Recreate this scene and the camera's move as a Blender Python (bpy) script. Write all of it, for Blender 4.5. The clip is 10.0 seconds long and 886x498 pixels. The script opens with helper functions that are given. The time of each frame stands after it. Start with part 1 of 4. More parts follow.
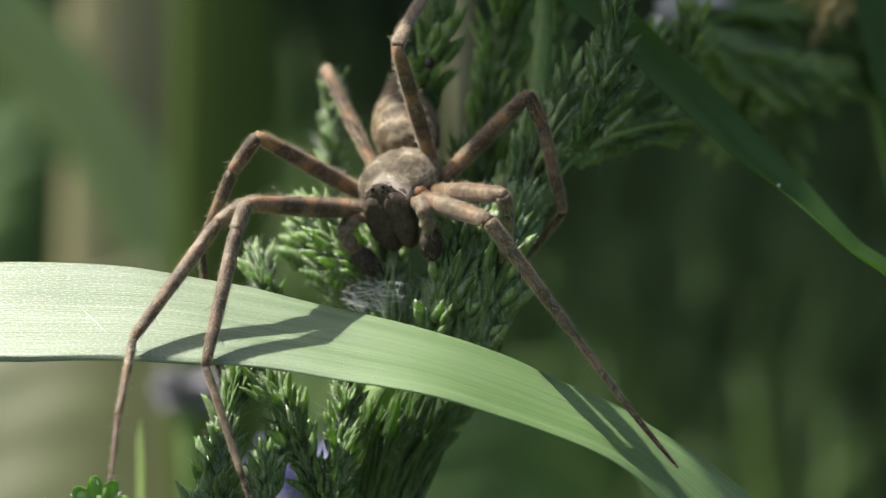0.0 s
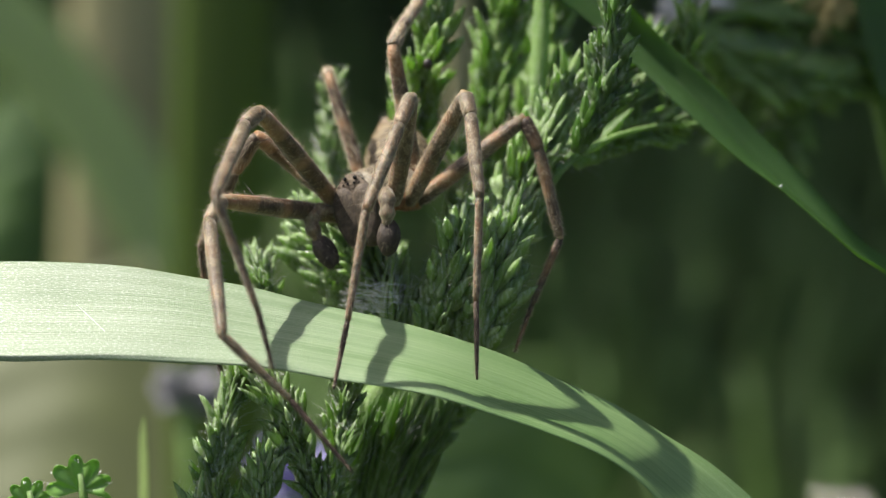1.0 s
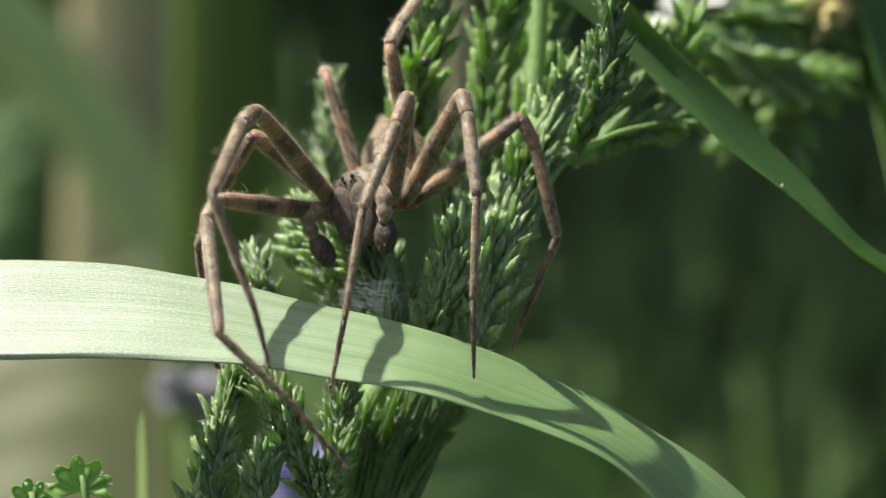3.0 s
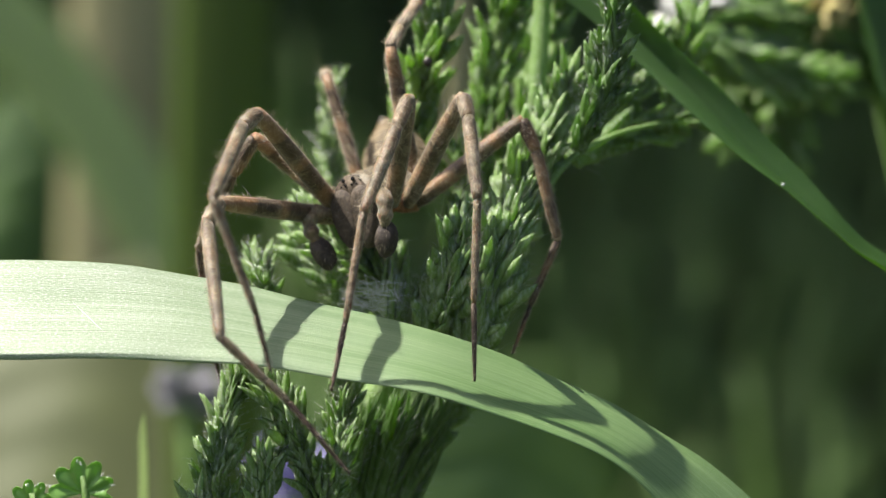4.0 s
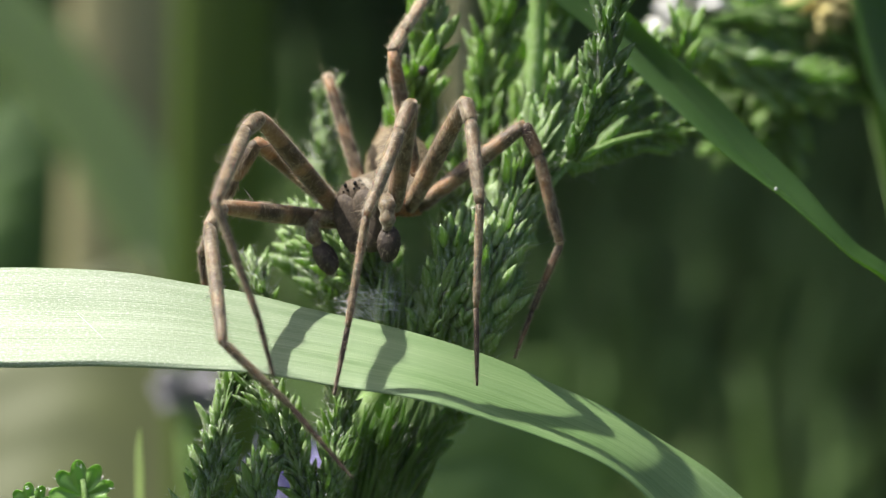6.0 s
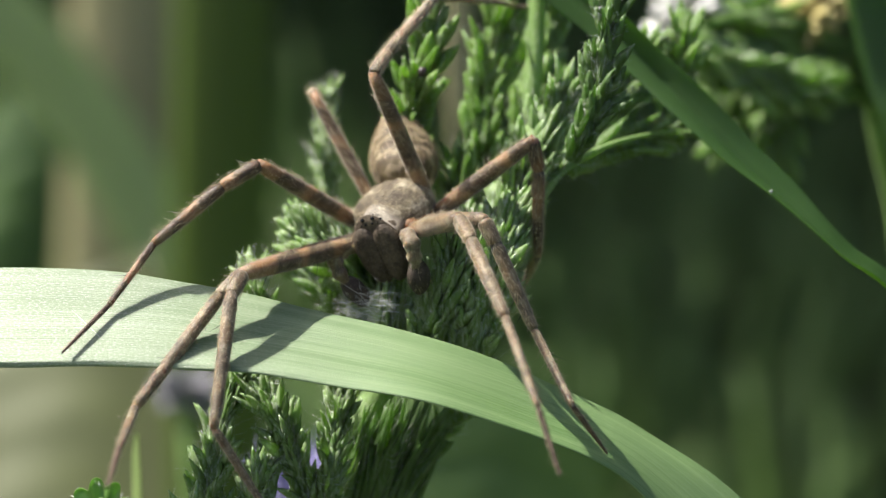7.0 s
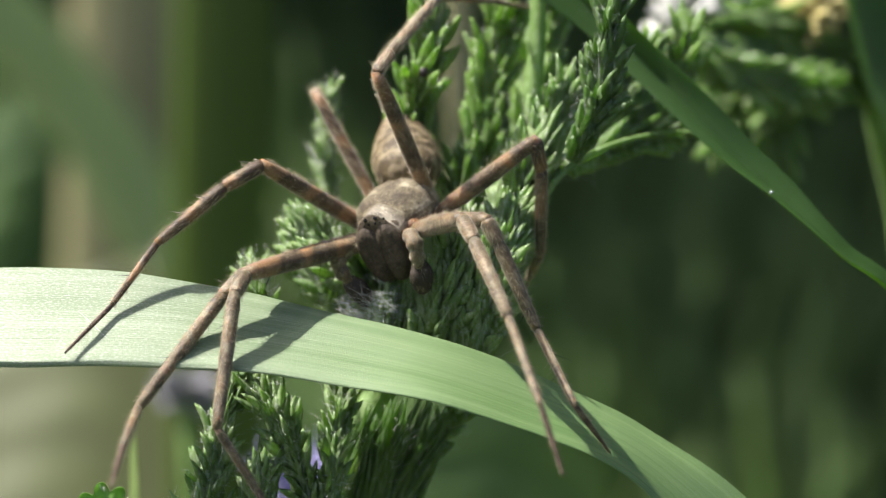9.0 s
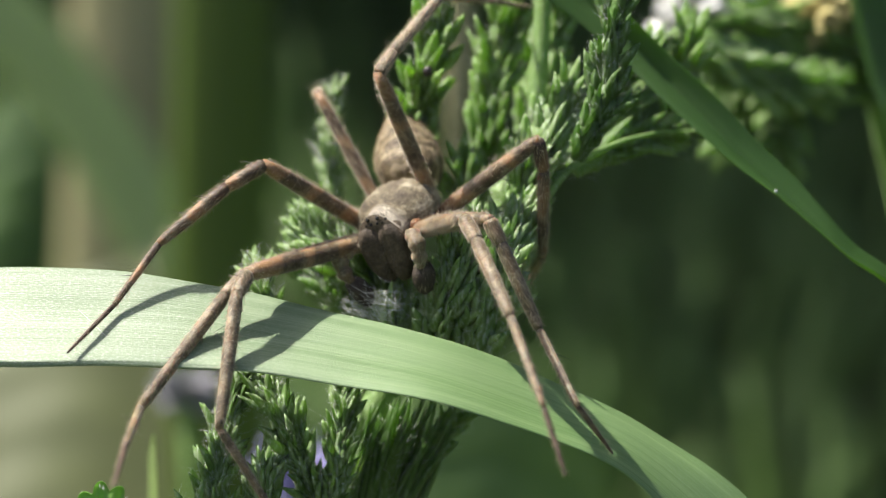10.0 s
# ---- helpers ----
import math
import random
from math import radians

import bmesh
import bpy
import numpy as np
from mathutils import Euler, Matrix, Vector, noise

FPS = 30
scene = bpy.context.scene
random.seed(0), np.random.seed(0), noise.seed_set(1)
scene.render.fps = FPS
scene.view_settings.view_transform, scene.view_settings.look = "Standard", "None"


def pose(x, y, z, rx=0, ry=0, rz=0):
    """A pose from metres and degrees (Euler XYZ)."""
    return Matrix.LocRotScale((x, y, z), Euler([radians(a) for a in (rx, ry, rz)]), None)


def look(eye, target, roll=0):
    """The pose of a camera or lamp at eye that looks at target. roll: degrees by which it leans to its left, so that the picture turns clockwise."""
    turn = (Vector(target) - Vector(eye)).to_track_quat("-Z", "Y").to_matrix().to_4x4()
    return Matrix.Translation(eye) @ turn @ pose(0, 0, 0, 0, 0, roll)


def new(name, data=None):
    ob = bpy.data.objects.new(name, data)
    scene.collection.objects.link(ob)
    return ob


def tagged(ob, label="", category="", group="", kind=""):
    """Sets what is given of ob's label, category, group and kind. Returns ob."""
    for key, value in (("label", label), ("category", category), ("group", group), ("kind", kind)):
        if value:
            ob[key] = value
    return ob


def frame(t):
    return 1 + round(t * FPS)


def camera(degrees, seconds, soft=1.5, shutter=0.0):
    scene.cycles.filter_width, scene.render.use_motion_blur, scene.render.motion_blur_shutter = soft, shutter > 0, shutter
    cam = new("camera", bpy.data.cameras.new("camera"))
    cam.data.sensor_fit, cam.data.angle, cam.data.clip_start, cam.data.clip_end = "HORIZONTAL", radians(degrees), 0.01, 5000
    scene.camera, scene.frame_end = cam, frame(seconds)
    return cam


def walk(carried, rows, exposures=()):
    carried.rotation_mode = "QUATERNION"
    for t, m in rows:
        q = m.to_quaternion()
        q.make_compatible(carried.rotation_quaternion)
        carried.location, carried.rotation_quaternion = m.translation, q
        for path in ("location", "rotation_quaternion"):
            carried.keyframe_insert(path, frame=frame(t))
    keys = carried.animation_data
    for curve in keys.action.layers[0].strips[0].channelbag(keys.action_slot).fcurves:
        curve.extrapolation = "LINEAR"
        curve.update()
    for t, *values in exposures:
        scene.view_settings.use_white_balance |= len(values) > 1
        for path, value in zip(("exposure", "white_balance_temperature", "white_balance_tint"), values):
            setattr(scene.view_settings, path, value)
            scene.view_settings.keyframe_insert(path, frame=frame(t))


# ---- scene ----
MM = 0.001

# ---- camera ----
cam = camera(20.0, 10.0, soft=1.0, shutter=0.5)
cam.data.dof.use_dof = True
cam.data.dof.focus_distance = 0.1115
cam.data.dof.aperture_fstop = 38.0
EYE = Vector((0.00, -108.73, 183.11)) * MM
LOOK = Vector((0.00, 0.00, 160.00)) * MM
walk(cam, [(0.0, look(EYE, LOOK)), (10.0, look(EYE, LOOK))], exposures=((0.0, 1.12, 6150, 14), (0.7, 1.12, 6150, 14), (2.0, 1.26, 6150, 14), (10.0, 1.28, 6150, 14)))

# ---- light ----
SUN = Vector((-0.50, 0.08, 0.84)).normalized()
world = bpy.data.worlds.new("sky")
scene.world = world
world.use_nodes = True
sky = world.node_tree.nodes.new("ShaderNodeTexSky")
sky.sky_type = "NISHITA"
sky.sun_disc = False
sky.sun_elevation = math.asin(SUN.z)
sky.sun_rotation = math.atan2(SUN.x, SUN.y)
sky.dust_density = 5.0
sky.ozone_density = 0.2
sky.air_density = 0.8
back = world.node_tree.nodes["Background"]
back.inputs["Strength"].default_value = 0.08
world.node_tree.links.new(sky.outputs["Color"], back.inputs["Color"])
sun = new("sun", bpy.data.lights.new("sun", "SUN"))
sun.data.energy = 5.0
sun.data.angle = radians(0.6)
sun.data.color = (1.0, 0.93, 0.80)
sun.matrix_world = look(SUN, (0, 0, 0))


# ---- materials ----
def material(name):
    m = bpy.data.materials.new(name)
    m.use_nodes = True
    nt = m.node_tree
    return m, nt, nt.nodes["Principled BSDF"], nt.nodes["Material Output"]


def node(nt, kind, **inputs):
    n = nt.nodes.new(kind)
    for k, v in inputs.items():
        n.inputs[k.replace("_", " ")].default_value = v
    return n


def ramp(nt, source, stops):
    n = nt.nodes.new("ShaderNodeValToRGB")
    els = n.color_ramp.elements
    while len(els) < len(stops):
        els.new(0.5)
    for e, (p, c) in zip(els, stops):
        e.position, e.color = p, (*c, 1)
    nt.links.new(source, n.inputs["Fac"])
    return n.outputs["Color"]


def mixed(nt, a, b, fac, how="MIX"):
    n = nt.nodes.new("ShaderNodeMix")
    n.data_type, n.blend_type = "RGBA", how
    for sock, v in ((n.inputs[0], fac), (n.inputs[6], a), (n.inputs[7], b)):
        if hasattr(v, "links"):
            nt.links.new(v, sock)
        elif isinstance(v, tuple):
            sock.default_value = (*v, 1)
        else:
            sock.default_value = v
    return n.outputs[2]


def noise_of(nt, vec, scale, detail=4.0, rough=0.6):
    n = node(nt, "ShaderNodeTexNoise", Scale=scale, Detail=detail, Roughness=rough)
    nt.links.new(vec, n.inputs["Vector"])
    return n.outputs["Fac"]


def bumped(nt, bsdf, height, distance, strength=0.6):
    b = node(nt, "ShaderNodeBump", Strength=strength, Distance=distance)
    nt.links.new(height, b.inputs["Height"])
    nt.links.new(b.outputs["Normal"], bsdf.inputs["Normal"])
    return b.outputs["Normal"]


def see_through(nt, bsdf, out, color, amount):
    """Lets some light come through a thin leaf."""
    t = node(nt, "ShaderNodeBsdfTranslucent")
    nt.links.new(color, t.inputs["Color"])
    mx = node(nt, "ShaderNodeMixShader", Fac=amount)
    nt.links.new(bsdf.outputs[0], mx.inputs[1])
    nt.links.new(t.outputs[0], mx.inputs[2])
    nt.links.new(mx.outputs[0], out.inputs["Surface"])


def blade_material(name, dark, light, through_color, amount=0.25, rough=0.42, veins=34.0, spec=0.5, fresh=None):
    m, nt, b, out = material(name)
    uv = node(nt, "ShaderNodeUVMap").outputs[0]
    mp = node(nt, "ShaderNodeMapping")
    mp.inputs["Scale"].default_value = (0.05, veins, 1.0)
    nt.links.new(uv, mp.inputs["Vector"])
    fine = noise_of(nt, mp.outputs[0], 2.2, 5.0, 0.7)
    mp2 = node(nt, "ShaderNodeMapping")
    mp2.inputs["Scale"].default_value = (0.4, veins * 0.25, 1.0)
    nt.links.new(uv, mp2.inputs["Vector"])
    broad = noise_of(nt, mp2.outputs[0], 1.0, 3.0)
    geo = node(nt, "ShaderNodeNewGeometry")
    specks = noise_of(nt, geo.outputs["Position"], 14000.0, 2.0)
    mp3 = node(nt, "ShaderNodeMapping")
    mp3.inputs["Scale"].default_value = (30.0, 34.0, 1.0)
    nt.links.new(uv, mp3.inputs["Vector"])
    glint_noise = noise_of(nt, mp3.outputs[0], 2.0, 3.0, 0.7)
    c = ramp(nt, fine, [(0.22, dark), (0.62, light)])
    c = mixed(nt, c, ramp(nt, broad, [(0.3, dark), (0.7, light)]), 0.45)
    c = mixed(nt, c, ramp(nt, specks, [(0.55, (1, 1, 1)), (0.75, (0.72, 0.78, 0.6))]), 0.5, "MULTIPLY")
    if fresh:
        along = node(nt, "ShaderNodeSeparateXYZ")
        nt.links.new(uv, along.inputs[0])
        # Greener tint further along; the paler start keeps gloss painted into the colour.
        c = mixed(nt, c, fresh, ramp(nt, scaled(nt, along.outputs["X"], 0.1, 0.0), [(0.20, (0.0,) * 3), (0.38, (0.85,) * 3)]), "MULTIPLY")
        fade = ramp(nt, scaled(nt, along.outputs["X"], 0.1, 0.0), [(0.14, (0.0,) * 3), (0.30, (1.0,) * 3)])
        glint = mixed(nt, ramp(nt, glint_noise, [(0.50, (0, 0, 0)), (0.68, (0.65,) * 3)]), (0.12, 0.12, 0.12), fade, "MULTIPLY")
        # Sparkle painted as pale flecks in the base colour, fading along the blade.
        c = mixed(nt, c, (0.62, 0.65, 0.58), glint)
    nt.links.new(c, b.inputs["Base Color"])
    nt.links.new(ramp(nt, fine, [(0.2, (rough + 0.15,) * 3), (0.8, (rough - 0.08,) * 3)]), b.inputs["Roughness"])
    b.inputs["Specular IOR Level"].default_value = spec
    add = node(nt, "ShaderNodeMath")
    add.operation = "MULTIPLY_ADD"
    nt.links.new(specks, add.inputs[0])
    add.inputs[1].default_value = 0.6
    nt.links.new(fine, add.inputs[2])
    bumped(nt, b, add.outputs[0], 0.00005, 0.8)
    see_through(nt, b, out, mixed(nt, c, through_color, 0.7), amount)
    return m


def leaf_material(name, dark, light, through_color, amount=0.3, rough=0.5, scale=1500.0, silver=0.0):
    m, nt, b, out = material(name)
    geo = node(nt, "ShaderNodeNewGeometry")
    n1 = noise_of(nt, geo.outputs["Position"], scale, 4.0)
    c = ramp(nt, geo.outputs["Random Per Island"], [(0.0, dark), (1.0, light)])
    c = mixed(nt, c, ramp(nt, n1, [(0.35, dark), (0.7, light)]), 0.5)
    if silver:
        mp = node(nt, "ShaderNodeMapping")
        mp.inputs["Scale"].default_value = (1.0, 1.0, 0.22)
        nt.links.new(geo.outputs["Position"], mp.inputs["Vector"])
        n2 = noise_of(nt, mp.outputs[0], scale * 9, 4.0, 0.7)
        # Silver streaks: pale down, with white glints painted into the colour too.
        c = mixed(nt, c, (0.68, 0.75, 0.60), ramp(nt, n2, [(0.50, (0, 0, 0)), (0.72, (silver,) * 3)]))
        c = mixed(nt, c, dark, ramp(nt, n2, [(0.30, (0.6,) * 3), (0.46, (0, 0, 0))]))
    nt.links.new(c, b.inputs["Base Color"])
    b.inputs["Roughness"].default_value = rough
    if silver:
        b.inputs["Sheen Weight"].default_value = 0.12 * silver
        b.inputs["Sheen Roughness"].default_value = 0.4
        b.inputs["Sheen Tint"].default_value = (0.86, 0.95, 0.72, 1)
        bumped(nt, b, n2, 0.00012, 0.8)
    else:
        bumped(nt, b, n1, 0.0001, 0.5)
    see_through(nt, b, out, mixed(nt, c, through_color, 0.65), amount)
    return m


def scaled(nt, value, by, plus):
    n = node(nt, "ShaderNodeMath")
    n.operation = "MULTIPLY_ADD"
    nt.links.new(value, n.inputs[0])
    n.inputs[1].default_value, n.inputs[2].default_value = by, plus
    return n.outputs[0]


def cuticle_material(name, dark, mid, light, scale=700.0, rough=0.55, glow=0.0, bands=0.0, pattern=None, spots=0.0, fuzzy=0.0, chevrons=0.0):
    """Hairy spider skin: mottled, with pale scale hairs; bands of clearer, redder skin."""
    m, nt, b, out = material(name)
    tc = node(nt, "ShaderNodeTexCoord")
    obj = tc.outputs["Object"]
    n1 = noise_of(nt, obj, scale, 5.0, 0.7)
    n2 = noise_of(nt, obj, scale * 7, 3.0, 0.7)
    c = ramp(nt, n1, [(0.3, dark), (0.5, mid), (0.72, light)])
    c = mixed(nt, c, ramp(nt, n2, [(0.35, (0.35, 0.32, 0.3)), (0.6, (1, 1, 1)), (0.72, (1.45, 1.4, 1.35))]), 0.7, "MULTIPLY")
    if bands:
        rings = node(nt, "ShaderNodeTexWave", Scale=110.0, Distortion=7.0, Detail=3.0)
        rings.inputs["Detail Scale"].default_value = 2.5
        nt.links.new(obj, rings.inputs["Vector"])
        n3 = rings.outputs["Fac"]
        c = mixed(nt, c, (0.42, 0.235, 0.105), ramp(nt, n3, [(0.55, (0, 0, 0)), (1.0, (bands * 0.8,) * 3)]))
        c = mixed(nt, c, (0.035, 0.022, 0.014), ramp(nt, n3, [(0.02, (min(1.0, bands * 1.1),) * 3), (0.45, (0, 0, 0))]))
    if spots:
        n4 = noise_of(nt, obj, 1500.0, 2.0)
        c = mixed(nt, c, (0.04, 0.028, 0.018), ramp(nt, n4, [(0.50, (0, 0, 0)), (0.60, (spots,) * 3)]))
    if pattern:
        axes = node(nt, "ShaderNodeSeparateXYZ")
        nt.links.new(obj, axes.inputs[0])
        c = mixed(nt, c, pattern[0], ramp(nt, scaled(nt, axes.outputs["Y"], 500.0, pattern[1]), [(0.30, (0, 0, 0)), (0.70, (0.28,) * 3)]))
    if chevrons:
        wave = node(nt, "ShaderNodeTexWave", Scale=chevrons, Distortion=7.0, Detail=3.0)
        wave.bands_direction = "Y"
        wave.inputs["Detail Scale"].default_value = 1.6
        nt.links.new(obj, wave.inputs["Vector"])
        c = mixed(nt, c, (0.055, 0.036, 0.02), ramp(nt, wave.outputs["Fac"], [(0.05, (0.55,) * 3), (0.42, (0, 0, 0))]))
        c = mixed(nt, c, (0.45, 0.37, 0.26), ramp(nt, wave.outputs["Fac"], [(0.80, (0, 0, 0)), (0.97, (0.25,) * 3)]))
    nt.links.new(c, b.inputs["Base Color"])
    b.inputs["Roughness"].default_value = rough
    b.inputs["Specular IOR Level"].default_value = 0.3
    b.inputs["Sheen Weight"].default_value = fuzzy
    b.inputs["Sheen Roughness"].default_value = 0.35
    b.inputs["Sheen Tint"].default_value = (0.9, 0.82, 0.74, 1)
    if glow:
        b.inputs["Subsurface Weight"].default_value = glow
        b.inputs["Subsurface Radius"].default_value = (1.0, 0.42, 0.15)
        b.inputs["Subsurface Scale"].default_value = 0.0007
    bumped(nt, b, n2, 0.00006, 0.9)
    return m


def plain_material(name, color, rough, spec=0.5):
    m, nt, b, out = material(name)
    geo = node(nt, "ShaderNodeNewGeometry")
    n1 = noise_of(nt, geo.outputs["Position"], 2500.0, 3.0)
    c = mixed(nt, color, ramp(nt, n1, [(0.3, (0.6, 0.6, 0.6)), (0.7, (1.2, 1.2, 1.2))]), 0.5, "MULTIPLY")
    nt.links.new(c, b.inputs["Base Color"])
    b.inputs["Roughness"].default_value = rough
    b.inputs["Specular IOR Level"].default_value = spec
    return m


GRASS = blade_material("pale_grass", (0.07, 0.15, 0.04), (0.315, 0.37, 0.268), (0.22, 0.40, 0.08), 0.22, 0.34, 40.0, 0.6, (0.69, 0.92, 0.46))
GRASS_DARK = blade_material("deep_grass", (0.018, 0.06, 0.012), (0.075, 0.15, 0.04), (0.36, 0.62, 0.04), 0.5, 0.42)
GRASS_FAR = blade_material("far_grass", (0.068, 0.122, 0.014), (0.12, 0.185, 0.025), (0.28, 0.39, 0.016), 0.5, 0.6)
GRASS_GREY = blade_material("grey_grass", (0.34, 0.43, 0.2), (0.52, 0.62, 0.33), (0.42, 0.55, 0.2), 0.45, 0.6)
GRASS_TIP = blade_material("tip_grass", (0.17, 0.27, 0.06), (0.34, 0.44, 0.17), (0.4, 0.56, 0.1), 0.4, 0.45)
STRAW = blade_material("dry_straw", (0.23, 0.225, 0.10), (0.38, 0.365, 0.18), (0.42, 0.36, 0.15), 0.2, 0.7)
YARROW = leaf_material("yarrow_leaf", (0.05, 0.125, 0.020), (0.27, 0.41, 0.105), (0.52, 0.84, 0.04), 0.46, 0.3, 700.0, 0.8)
# Paler, downier copy; on the low leaves its brightness stands in for sunlight.
YARROW_PALE = leaf_material("downy_yarrow_leaf", (0.075, 0.16, 0.04), (0.36, 0.49, 0.21), (0.50, 0.78, 0.08), 0.42, 0.24, 700.0, 1.0)
# Darker copy of the yarrow leaf; puts the blade's shade into the strands' colour.
YARROW_DARKENED = leaf_material("darkened_yarrow_leaf", (0.03, 0.08, 0.014), (0.13, 0.23, 0.06), (0.40, 0.68, 0.05), 0.40, 0.3, 700.0, 0.4)
YARROW_STEM = leaf_material("yarrow_stem", (0.12, 0.23, 0.05), (0.24, 0.38, 0.10), (0.4, 0.65, 0.06), 0.3, 0.5, 900.0, 0.4)
YOUNG_LEAF = leaf_material("young_leaf", (0.15, 0.31, 0.065), (0.27, 0.46, 0.12), (0.4, 0.75, 0.08), 0.45, 0.35, 900.0)
DARK_LEAF = leaf_material("dark_leaf", (0.034, 0.085, 0.014), (0.085, 0.165, 0.03), (0.17, 0.32, 0.03), 0.25, 0.5, 60.0)
OLIVE_LEAF = leaf_material("olive_leaf", (0.065, 0.085, 0.025), (0.11, 0.13, 0.045), (0.17, 0.19, 0.04), 0.35, 0.6, 60.0)
MEADOW_LEAF = leaf_material("meadow_leaf", (0.085, 0.165, 0.04), (0.165, 0.27, 0.075), (0.24, 0.38, 0.06), 0.25, 0.6, 60.0)
DOWN = plain_material("pale_down", (0.8, 0.82, 0.76), 0.35)
LEG_SKIN = cuticle_material("leg_skin", (0.035, 0.025, 0.015), (0.115, 0.085, 0.048), (0.31, 0.25, 0.16), 1100.0, 0.4, 0.35, 0.42, fuzzy=0.25)
FRONT_LEG_SKIN = cuticle_material("front_leg_skin", (0.045, 0.033, 0.02), (0.14, 0.11, 0.066), (0.35, 0.295, 0.20), 1200.0, 0.4, 0.4, 0.2, fuzzy=0.25)
DARK_LEG_SKIN = cuticle_material("dark_leg_skin", (0.02, 0.013, 0.009), (0.05, 0.032, 0.021), (0.14, 0.095, 0.062), 900.0, 0.4, 0.15, 0.4, fuzzy=0.1)
SHANK_SKIN = cuticle_material("shank_skin", (0.055, 0.042, 0.026), (0.165, 0.135, 0.083), (0.39, 0.345, 0.24), 1300.0, 0.38, 0.4, 0.12, fuzzy=0.3)
FOOT_SKIN = cuticle_material("foot_skin", (0.025, 0.016, 0.011), (0.08, 0.05, 0.034), (0.2, 0.14, 0.1), 1500.0, 0.42, fuzzy=0.1)
COXA_SKIN = cuticle_material("coxa_skin", (0.09, 0.045, 0.022), (0.24, 0.125, 0.06), (0.46, 0.30, 0.18), 1100.0, 0.35, 0.6)
CARAPACE_SKIN = cuticle_material("carapace_skin", (0.035, 0.025, 0.017), (0.17, 0.145, 0.088), (0.46, 0.43, 0.32), 1000.0, 0.75, spots=0.6, pattern=((0.58, 0.54, 0.47), -0.30), fuzzy=0.15)
ABDOMEN_SKIN = cuticle_material("abdomen_skin", (0.045, 0.033, 0.014), (0.135, 0.108, 0.052), (0.34, 0.29, 0.17), 1100.0, 0.55, spots=0.5, fuzzy=0.08, chevrons=430.0)
FACE_SKIN = cuticle_material("face_skin", (0.045, 0.033, 0.021), (0.115, 0.088, 0.058), (0.26, 0.21, 0.145), 1500.0, 0.6)
JAW_SKIN = cuticle_material("jaw_skin", (0.034, 0.025, 0.016), (0.078, 0.060, 0.040), (0.155, 0.125, 0.085), 1500.0, 0.62)
BULB_SKIN = cuticle_material("bulb_skin", (0.020, 0.016, 0.011), (0.046, 0.036, 0.026), (0.10, 0.08, 0.06), 1500.0, 0.6)
SPINE_SKIN = plain_material("spine_black", (0.02, 0.015, 0.012), 0.35)
BROWN_HAIR = plain_material("brown_hair", (0.27, 0.19, 0.11), 0.4)
PALE_HAIR = plain_material("pale_hair", (0.30, 0.275, 0.235), 0.6)
HAIR_SKIN = plain_material("body_hair", (0.46, 0.39, 0.27), 0.35)
EYE_SKIN = plain_material("eye_black", (0.006, 0.005, 0.005), 0.06)
WHITE_PETAL = leaf_material("white_petal", (0.55, 0.56, 0.52), (0.75, 0.76, 0.72), (0.7, 0.7, 0.62), 0.3, 0.5, 900.0)
YELLOW_FLORET = leaf_material("yellow_floret", (0.46, 0.40, 0.14), (0.64, 0.57, 0.26), (0.6, 0.52, 0.2), 0.2, 0.6, 900.0)
PURPLE_PETAL = leaf_material("violet_petal", (0.22, 0.2, 0.42), (0.4, 0.38, 0.62), (0.4, 0.38, 0.6), 0.3, 0.5, 900.0)
GREY_PETAL = leaf_material("grey_lilac_petal", (0.22, 0.22, 0.24), (0.34, 0.34, 0.36), (0.3, 0.3, 0.32), 0.3, 0.5, 900.0)
FLY_SKIN = plain_material("fly_body", (0.03, 0.025, 0.02), 0.35)
DEW = plain_material("dew", (0.42, 0.46, 0.42), 0.12)
WING, wnt, wb, wout = material("fly_wing")
wb.inputs["Base Color"].default_value = (0.6, 0.56, 0.5, 1)
wb.inputs["Roughness"].default_value = 0.25
wb.inputs["Alpha"].default_value = 0.4


def ground_material():
    m, nt, b, out = material("soil_and_moss")
    geo = node(nt, "ShaderNodeNewGeometry")
    n1 = noise_of(nt, geo.outputs["Position"], 3.0, 6.0)
    n2 = noise_of(nt, geo.outputs["Position"], 60.0, 5.0)
    c = mixed(nt, ramp(nt, n1, [(0.35, (0.028, 0.044, 0.010)), (0.65, (0.05, 0.075, 0.017))]),
              ramp(nt, n2, [(0.3, (0.012, 0.016, 0.005)), (0.7, (0.035, 0.05, 0.013))]), 0.5)
    nt.links.new(c, b.inputs["Base Color"])
    b.inputs["Roughness"].default_value = 0.9
    bumped(nt, b, n2, 0.01, 0.8)
    return m


SOIL = ground_material()


# ---- mesh helpers ----
def mesh_object(name, verts, faces, mats, parent=None, label="", uvs=None, slots=None, smooth=True):
    """One mesh from points in millimetres."""
    me = bpy.data.meshes.new(name)
    me.from_pydata([tuple(c * MM for c in v) for v in verts], [], faces)
    for m in mats if isinstance(mats, (list, tuple)) else (mats,):
        me.materials.append(m)
    if slots:
        me.polygons.foreach_set("material_index", slots)
    if uvs:
        layer = me.uv_layers.new(name="UVMap")
        for loop in me.loops:
            layer.data[loop.index].uv = uvs[loop.vertex_index]
    if smooth:
        me.polygons.foreach_set("use_smooth", [True] * len(me.polygons))
    me.update()
    ob = new(name, me)
    if parent:
        ob.parent = parent
    if label:
        tagged(ob, label)
    return ob


